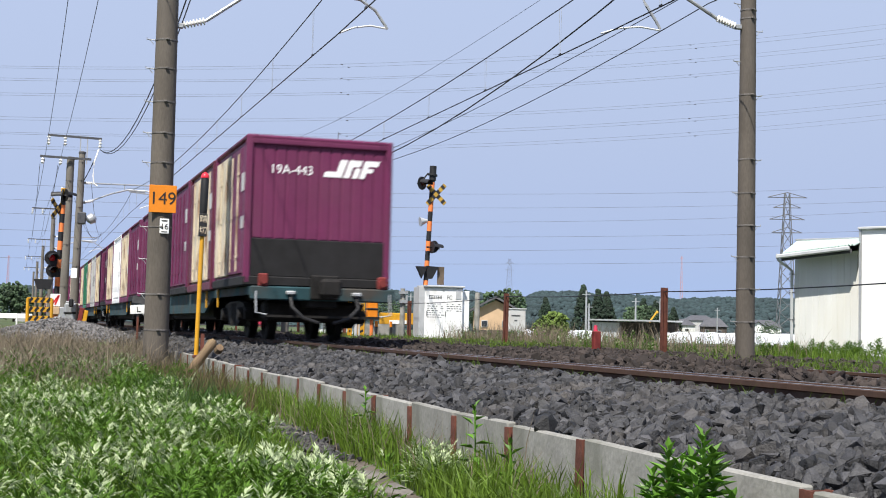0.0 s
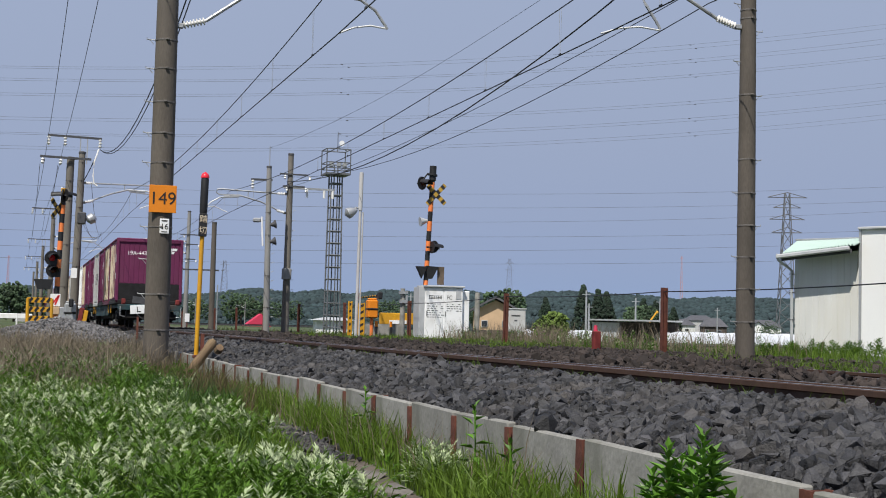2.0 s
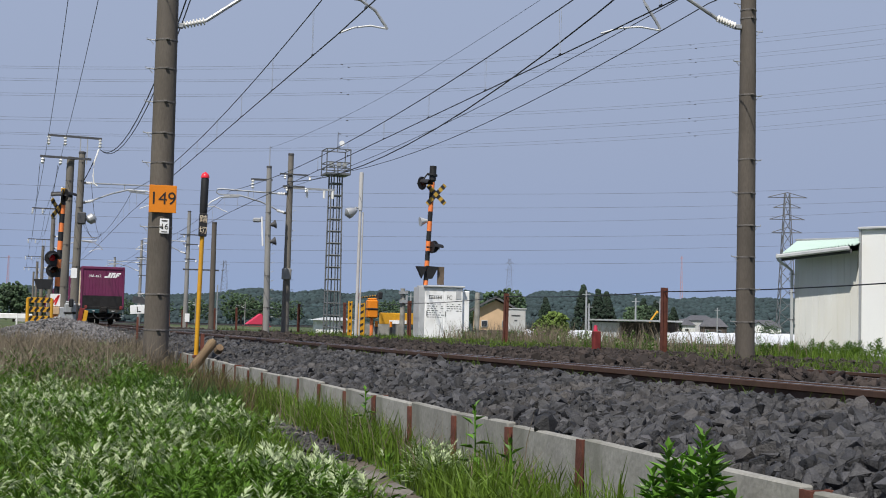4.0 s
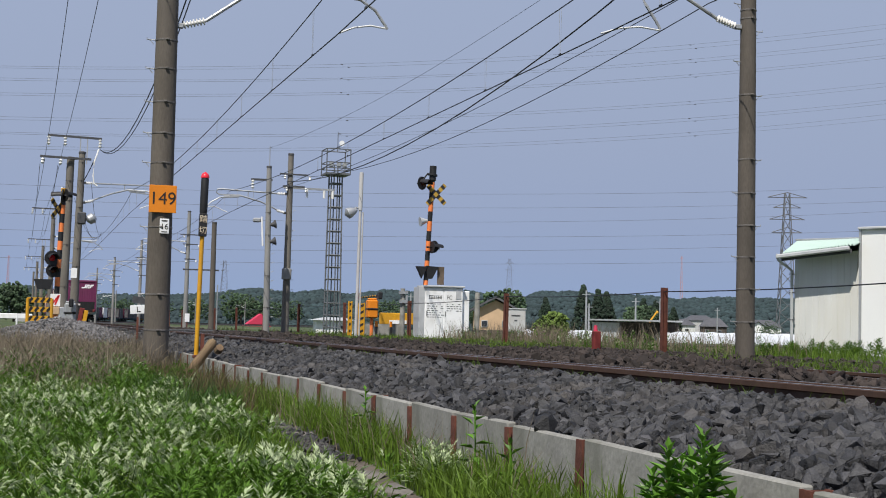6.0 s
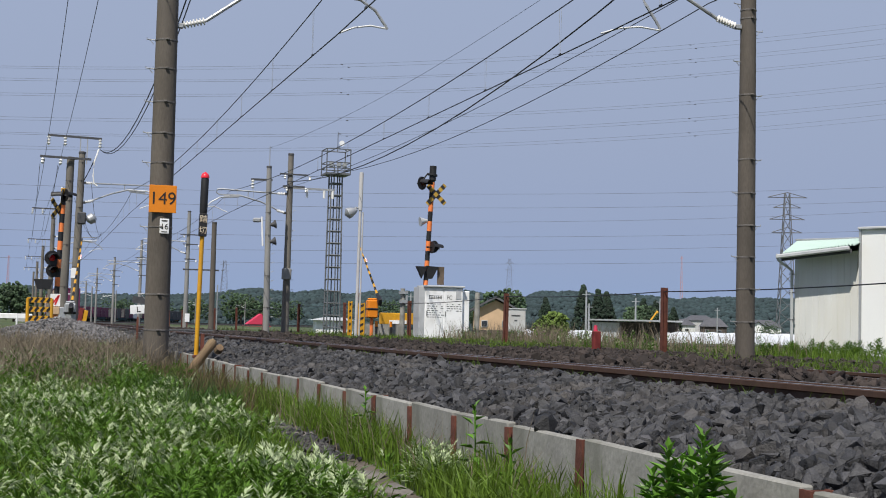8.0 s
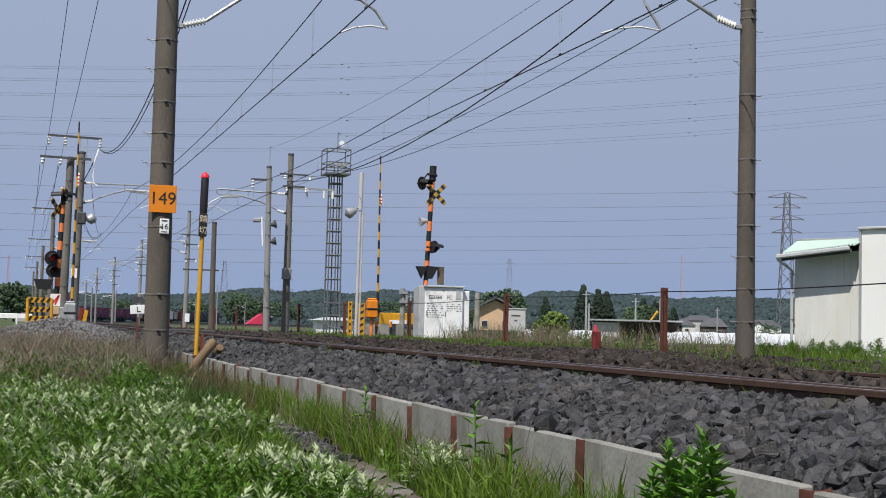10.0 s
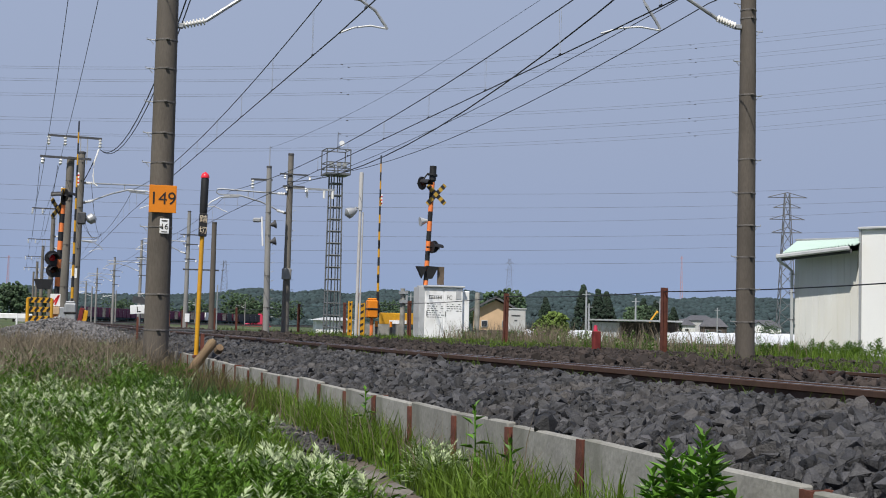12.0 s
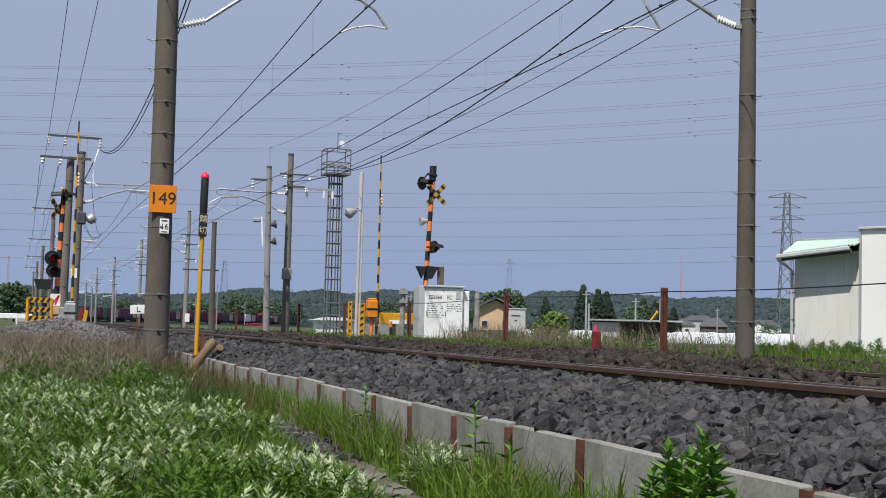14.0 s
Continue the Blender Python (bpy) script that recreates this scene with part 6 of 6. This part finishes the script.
def leafy_tree(x, y, z, h, spread, seed, material, label, conifer=False, clumps=170):
    t = thing("tree", label, "tree", "background trees", m=pose(x, y, z))
    r = np.random.RandomState(seed)
    part("trunk", Shape().tube((0, 0, -0.3), (0.1, 0, h * 0.55), 0.035 * h, 0.012 * h, n=7), M_BARK, t)
    if not conifer:
        for k in range(5):
            a = k * 1.3 + seed
            part("limb", Shape().tube((0.05, 0, h * (0.3 + 0.05 * k)), (spread * 0.6 * math.cos(a), spread * 0.6 * math.sin(a), h * (0.5 + 0.07 * k)), 0.014 * h, 0.005 * h, n=5), M_BARK, t)
    n = clumps
    if conifer:
        q = r.uniform(0.08, 1, n) ** 0.8
        rad = spread * (1.05 - q) * r.uniform(0.55, 1.1, n)
        zz = h * q
        s = h * 0.036 * r.uniform(0.6, 1.3, n)
    else:
        lobes = [(r.uniform(-0.5, 0.5) * spread, r.uniform(-0.5, 0.5) * spread, h * r.uniform(0.45, 0.8), spread * r.uniform(0.45, 0.7)) for _ in range(6)]
        pick = r.randint(0, 6, n)
        u = r.normal(0, 1, (n, 3))
        u /= np.linalg.norm(u, axis=1)[:, None]
        L = np.array(lobes)[pick]
        k = r.uniform(0.75, 1.08, n)
    a = r.uniform(0, 6.28, n)
    if conifer:
        px_, py_ = rad * np.cos(a), rad * np.sin(a)
    else:
        px_, py_, zz = L[:, 0] + u[:, 0] * L[:, 3] * k, L[:, 1] + u[:, 1] * L[:, 3] * k, L[:, 2] + u[:, 2] * L[:, 3] * k * 0.8
        s = h * 0.032 * r.uniform(0.6, 1.4, n)
    rows = np.stack([r.randint(0, 5, n), px_, py_, zz, s, a, r.uniform(-1, 1, n), r.uniform(-1, 1, n)], 1)
    part("crown", scatter("crown", CLUMP, rows, material), material, t)


rr = random.Random(12)
for x, y, h, w in ((71.5, 166, 7.0, 2.0), (74.5, 168, 6.6, 1.9), (77, 170, 5.5, 1.8), (83, 184, 6.8, 2.2), (88, 182, 6.0, 2.0), (92, 186, 5.8, 2.2), (97, 190, 5.0, 2.0), (55.8, 140, 4.6, 1.5)):
    leafy_tree(x, y, -0.8, h, w, int(x * 7), M_CEDAR, "dark slender conifer behind the fields", True, 520)
for x, y, h, w in ((54.7, 151, 6.0, 2.6), (85, 540, 13, 9), (96, 560, 11, 8), (70, 560, 10, 8), (108, 570, 10, 8), (-0.4, 178, 5.6, 3.2), (3.5, 190, 4.8, 2.6), (-5, 182, 5.2, 3.4), (86, 178, 5.0, 2.6), (79, 165, 4.6, 2.0), (120, 200, 2.4, 3.0), (132, 205, 4.8, 3.4), (141, 200, 4.5, 3.0), (140, 520, 10, 8), (62, 180, 4.0, 2.4), (40, 590, 9, 8), (58, 600, 9, 8)):
    leafy_tree(x, y, -0.8, h, w, int(abs(x) * 5 + 3), M_BROADLEAF, "leafy green tree behind the fields", False, 640)
leafy_tree(23.2, 57, -0.6, 1.75, 0.95, 5, M_SHRUB, "round yellow-green shrub in the grass", False, 900)


def house(x, y, z, turn, w, d, wall_h, roof_h, wall_mat, roof_mat, label, dado=None, gable_front=True):
    h = thing("house", label, "house", "houses beyond the line", m=pose(x, y, z, 0, 0, turn))
    part("wall", Shape().box((0, 0, wall_h / 2), (w, d, wall_h)), wall_mat, h)
    if dado:
        part("lower_wall", Shape().box((0, 0, wall_h * 0.22), (w + 0.06, d + 0.06, wall_h * 0.44)), dado, h)
    if gable_front:
        part("gable", Shape().prism([(-w / 2, wall_h), (w / 2, wall_h), (0, wall_h + roof_h)], -d / 2, d / 2), wall_mat, h)
        for s in (-1, 1):
            part("roof", Shape().prism([(0, wall_h + roof_h + 0.12), (s * (w / 2 + 0.45), wall_h - 0.18), (s * (w / 2 + 0.45), wall_h - 0.04), (0, wall_h + roof_h + 0.26)], -d / 2 - 0.4, d / 2 + 0.4), roof_mat, h)
    else:
        part("roof", Shape().add([(-w / 2 - 0.4, -d / 2 - 0.4, wall_h), (w / 2 + 0.4, -d / 2 - 0.4, wall_h), (w / 2 + 0.4, d / 2 + 0.4, wall_h), (-w / 2 - 0.4, d / 2 + 0.4, wall_h), (-w / 4, 0, wall_h + roof_h), (w / 4, 0, wall_h + roof_h)],
                                [(0, 1, 5, 4), (1, 2, 5), (2, 3, 4, 5), (3, 0, 4), (3, 2, 1, 0)]), roof_mat, h)
    for k in (-0.25, 0.22):
        win = part("window", Shape().box((k * w, -d / 2 - 0.02, wall_h * 0.62), (w * 0.14, 0.08, wall_h * 0.2)), M_GREY, h)
        part("pane", Shape().box((k * w, -d / 2 - 0.05, wall_h * 0.62), (w * 0.12, 0.06, wall_h * 0.16)), M_GLASS_DARK, win)
    return h


house(29.9, 84, -0.75, -18, 2.8, 4.2, 2.2, 0.68, M_STUCCO, M_ROOF, "tan stucco house with a shallow dark gable roof", M_DARKWOOD)
house(23.4, 103, -0.7, -8, 2.9, 3, 1.35, 0.25, M_WHITE, M_GREY, "small white prefabricated building beside the tower", None, False)
house(190, 320, -0.8, -30, 9, 7, 3.3, 1.9, M_WHITE, M_ROOF, "farmhouse with a dark hipped roof", M_DARKWOOD, False)
house(169, 309, -0.8, -26, 6.5, 5, 3.0, 2.2, M_DARKWOOD, M_ROOF, "dark timber farmhouse with a broad tiled roof", None, False)
house(164, 279, -0.8, -24, 4.2, 4, 2.6, 1.5, M_WHITE, M_ROOF, "white gabled farm building with a dark roof", None)
house(178, 345, -0.8, -20, 8, 6, 3.4, 1.8, M_CLADDING, M_ROOF, "two-tone farmhouse with a dark hipped roof", None, False)
house(184, 309, -0.8, -28, 5, 4, 2.6, 1.2, M_WHITE, M_ROOF, "white house with a gable roof", None)
house(160, 320, -0.8, -25, 4.5, 4, 2.6, 1.2, M_GREY, M_GREY, "small white farm building", None)
house(200, 375, -0.8, -20, 9, 7, 5.2, 1.6, M_PALE, M_ROOF, "two-storey pale house far across the fields", None, False)
house(1.6, 205, -0.8, 10, 3.5, 4, 2.2, 1.2, M_PALE, M_GREY, "low grey farm building among trees", None, False)
barn = thing("open_barn", "long low dark barn with a flat sheet roof", "barn", m=pose(48.6, 102, -0.75, 0, 0, -24))
part("back_wall", Shape().box((0, 1.5, 0.95), (7.0, 0.1, 1.9)), M_DARKWOOD, barn)
part("end_wall", Shape().box((-2.4, 0.2, 0.9), (2.2, 2.6, 1.8)), M_GREY, barn)
part("roof", Shape().box((0, 0.2, 2.0), (7.6, 3.8, 0.12)), M_GALV, barn)
for x in (-1.2, 0.6, 2.2, 3.4):
    part("post", Shape().box((x, -1.4, 0.95), (0.12, 0.12, 1.9)), M_DARKWOOD, barn)
cab2 = thing("utility_box", "pale grey steel box on legs in the grass", "equipment cabinet", m=pose(24.45, 65.5, -0.55, 0, 0, -16))
part("body", Shape().box((0, 0, 1.3), (1.0, 0.6, 1.15), bevel=0.02), M_PALE, cab2)
part("roof", Shape().box((0, 0, 1.9), (1.08, 0.68, 0.05)), M_GREY, cab2)
part("notice", Shape().box((0, -0.31, 1.55), (0.45, 0.01, 0.06)).box((0, -0.31, 1.3), (0.14, 0.01, 0.06)), M_DARKSTEEL, cab2)
for x in (-0.4, 0.4):
    part("leg", Shape().box((x, 0, 0.36), (0.1, 0.4, 0.75)), M_DARKSTEEL, cab2)
tent = whole("crimson_tent", Shape().prism([(-5.2, 0), (5.2, 0), (1.2, 4.8)], -3, 3), M_PINK, "crimson sheeted heap in the field", "sheeted heap", m=pose(85.5, 505, -0.8))
digger = thing("excavator", "small yellow excavator with a raised boom", "excavator", m=pose(53.5, 110, -0.75, 0, 0, 20))
part("boom", Shape().pipe([(0, 0, 1.2), (0.5, 0, 2.1), (1.3, 0, 2.9)], 0.07, 6), M_YELLOW, digger)
part("bucket", Shape().box((1.35, 0, 2.9), (0.28, 0.2, 0.25), bevel=0.08), M_YELLOW, digger)
part("cab", Shape().box((-0.3, 0, 1.0), (1.2, 0.9, 1.1), bevel=0.1), M_YELLOW, digger)
part("tracks", Shape().box((-0.2, 0, 0.25), (1.8, 1.3, 0.5), bevel=0.15), M_BLACK, digger)

# white vinyl tunnels across the field
for k, off in enumerate((0.0, 1.9, 3.8)):
    tun = Shape()
    a0, b0 = Vector((40.5 + off, 62, -0.7)), Vector((104 + off * 1.5, 300, -0.7))
    d = (b0 - a0).normalized()
    side = Vector((d.y, -d.x, 0))
    L = (b0 - a0).length
    nseg = 160
    vs = []
    rr = random.Random(k)
    for i in range(nseg + 1):
        c = a0 + d * (L * i / nseg)
        hgt = 1.08 + 0.05 * math.sin(i * 1.7) + rr.uniform(-0.03, 0.03)
        for j in range(7):
            t = math.pi * j / 6
            vs.append(c + side * (0.85 * math.cos(t)) + Vector((0, 0, hgt * math.sin(t))))
    tun.add(vs, [(i * 7 + j, i * 7 + j + 1, (i + 1) * 7 + j + 1, (i + 1) * 7 + j) for i in range(nseg) for j in range(6)])
    whole("vinyl_tunnel", tun, M_VINYL, "long low white vinyl crop tunnel in the field", "crop tunnel", "crop tunnels", smooth=True)
gl = thing("guard_rail", "white guard rail along the far road", "guard rail", m=pose(-6, 96, -0.3))
part("rail", Shape().box((0, 0, 0.7), (14, 0.08, 0.35), bevel=0.03), M_WHITE, gl)
for i in range(6):
    part("post", Shape().tube((-6 + i * 2.4, 0, 0), (-6 + i * 2.4, 0, 0.85), 0.06, n=8), M_WHITE, gl)


def pylon(x, y, z, h, base, label, material, arms):
    p = thing("pylon", label, "pylon", "pylons and masts", m=pose(x, y, z, 0, 0, -20))
    w1 = base * 0.25
    thick = h * 0.0035
    for sx in (-1, 1):
        for sy in (-1, 1):
            part("leg", Shape().tube((sx * base / 2, sy * base / 2, 0), (sx * w1 / 2, sy * w1 / 2, h), thick, n=4), material, p)
    n = 11
    br = Shape()
    for i in range(n):
        a, b = i / n, (i + 1) / n
        wa, wb = base + (w1 - base) * a, base + (w1 - base) * b
        for s in (-1, 1):
            br.tube((-s * wa / 2, -wa / 2, h * a), (s * wb / 2, -wb / 2, h * b), thick * 0.7, n=4)
            br.tube((-wa / 2, -s * wa / 2, h * a), (-wb / 2, s * wb / 2, h * b), thick * 0.7, n=4)
    part("bracing", br, material, p)["kind"] = "stuff"
    for q, reach in arms:
        arm = Shape()
        for s in (-1, 1):
            arm.tube((0, 0, h * q), (s * reach, 0, h * q), thick * 0.8, n=4).tube((0, 0, h * (q + 0.035)), (s * reach, 0, h * q), thick * 0.7, n=4)
        part("cross_arm", arm, material, p)
    return p


pylon(244.2, 397, -1, 49, 6.0, "grey steel transmission pylon beyond the shed", M_LATTICE, ((0.97, 6.5), (0.90, 4.5), (0.82, 5.8), (0.73, 5.0)))
pylon(373, 721, 15, 31, 1.6, "red and white banded radio mast on the hill", M_REDWHITE, ((0.95, 1.0),))
pylon(276, 751, 15, 27, 5, "distant faint transmission pylon", M_HVWIRE, ((0.9, 2.5), (0.75, 2.5)))
pylon(115.7, 801, 12, 25, 5, "distant faint transmission pylon", M_HVWIRE, ((0.9, 2.5), (0.75, 2.5)))
pylon(-6, 840, 14, 23, 1.6, "faint red and white mast over the trees", M_REDWHITE, ((0.95, 1.0),))
for x, y, h in ((52.0, 120, 5.0), (65.3, 137, 4.9), (67.8, 136, 4.9), (61, 140, 4.2), (115, 170, 6), (98, 178, 5), (46, 160, 5.2), (36, 120, 2.2)):
    up = thing("utility_pole", "thin concrete utility pole in the fields", "pole", "field utility poles", m=pose(x, y, -0.8))
    part("shaft", Shape().tube((0, 0, 0), (0, 0, h), 0.13, 0.09, n=7), M_GALV, up)
    part("cross_arm", Shape().box((0, 0, h - 0.4), (0.9, 0.06, 0.08)), M_GALV, up)


def power_line(y, x0, z0, x1, z1, sag, r):
    pts = sagging((x0, y, z0), (x1, y, z1), sag, 24)
    whole("power_line", Shape().pipe(pts, r, 5), M_HVWIRE, "high-voltage line strung across the sky", "power line", "power lines")


UPPER_LINES = ((52.1, 92.6, 6.6), (51.8, 91.3, 6.65), (49.8, 88.6, 6.95), (49.2, 86.7, 6.23), (46.6, 83.6, 6.37), (46.1, 82.7, 6.23), (41.8, 76.0, 6.49), (41.1, 74.6, 6.06), (38.6, 71.0, 6.3), (38.3, 70.0, 6.29), (35.9, 67.1, 6.4), (35.2, 65.5, 5.97))
for k, (zl, zr, sag) in enumerate(UPPER_LINES):
    power_line(300, -30, zl, 262, zr, sag, 0.025)
    line = bpy.data.objects["power_line" if k == 0 else "power_line.%03d" % k]
    for x in (68.5 + 1.6 * (k % 2), 156.8 + 1.6 * (k % 2)):
        q = (x + 30) / 292
        part("spacer", Shape().box((x, 300, zl + (zr - zl) * q - 4 * sag * q * (1 - q) - 0.1), (0.5, 0.12, 0.14)), M_DARKSTEEL, line)
for zl, zr, sag in ((39.0, 52.9, 2.2), (34.7, 47.8, 2.0), (31.1, 44.9, 2.6), (26.0, 37.7, 1.8), (21.5, 33.5, 1.8), (18.0, 28.1, 1.6)):
    k = (zr - zl) / 251.0
    power_line(400, -34, zl - 28 * k, 350, zr + 105 * k, sag * 2.1, 0.042)


ARM_TIMES = [(0.0, 0.0), (6.9, 0.0), (7.3, 5.0), (7.6, 12.0), (7.8, 18.0), (8.0, 24.0), (8.2, 31.0), (8.6, 45.0), (9.0, 60.0), (9.4, 74.0), (9.8, 85.0), (10.2, 89.5), (10.6, 89.5), (14.0, 89.5)]


def more_motions():
    for arm in (far_arm, near_arm):
        at = arm.location.copy()
        walk(arm, [(t, Matrix.Translation(at) @ pose(0, 0, 0, 0, 0, -5) @ pose(0, 0, 0, a)) for t, a in ARM_TIMES])


motions()
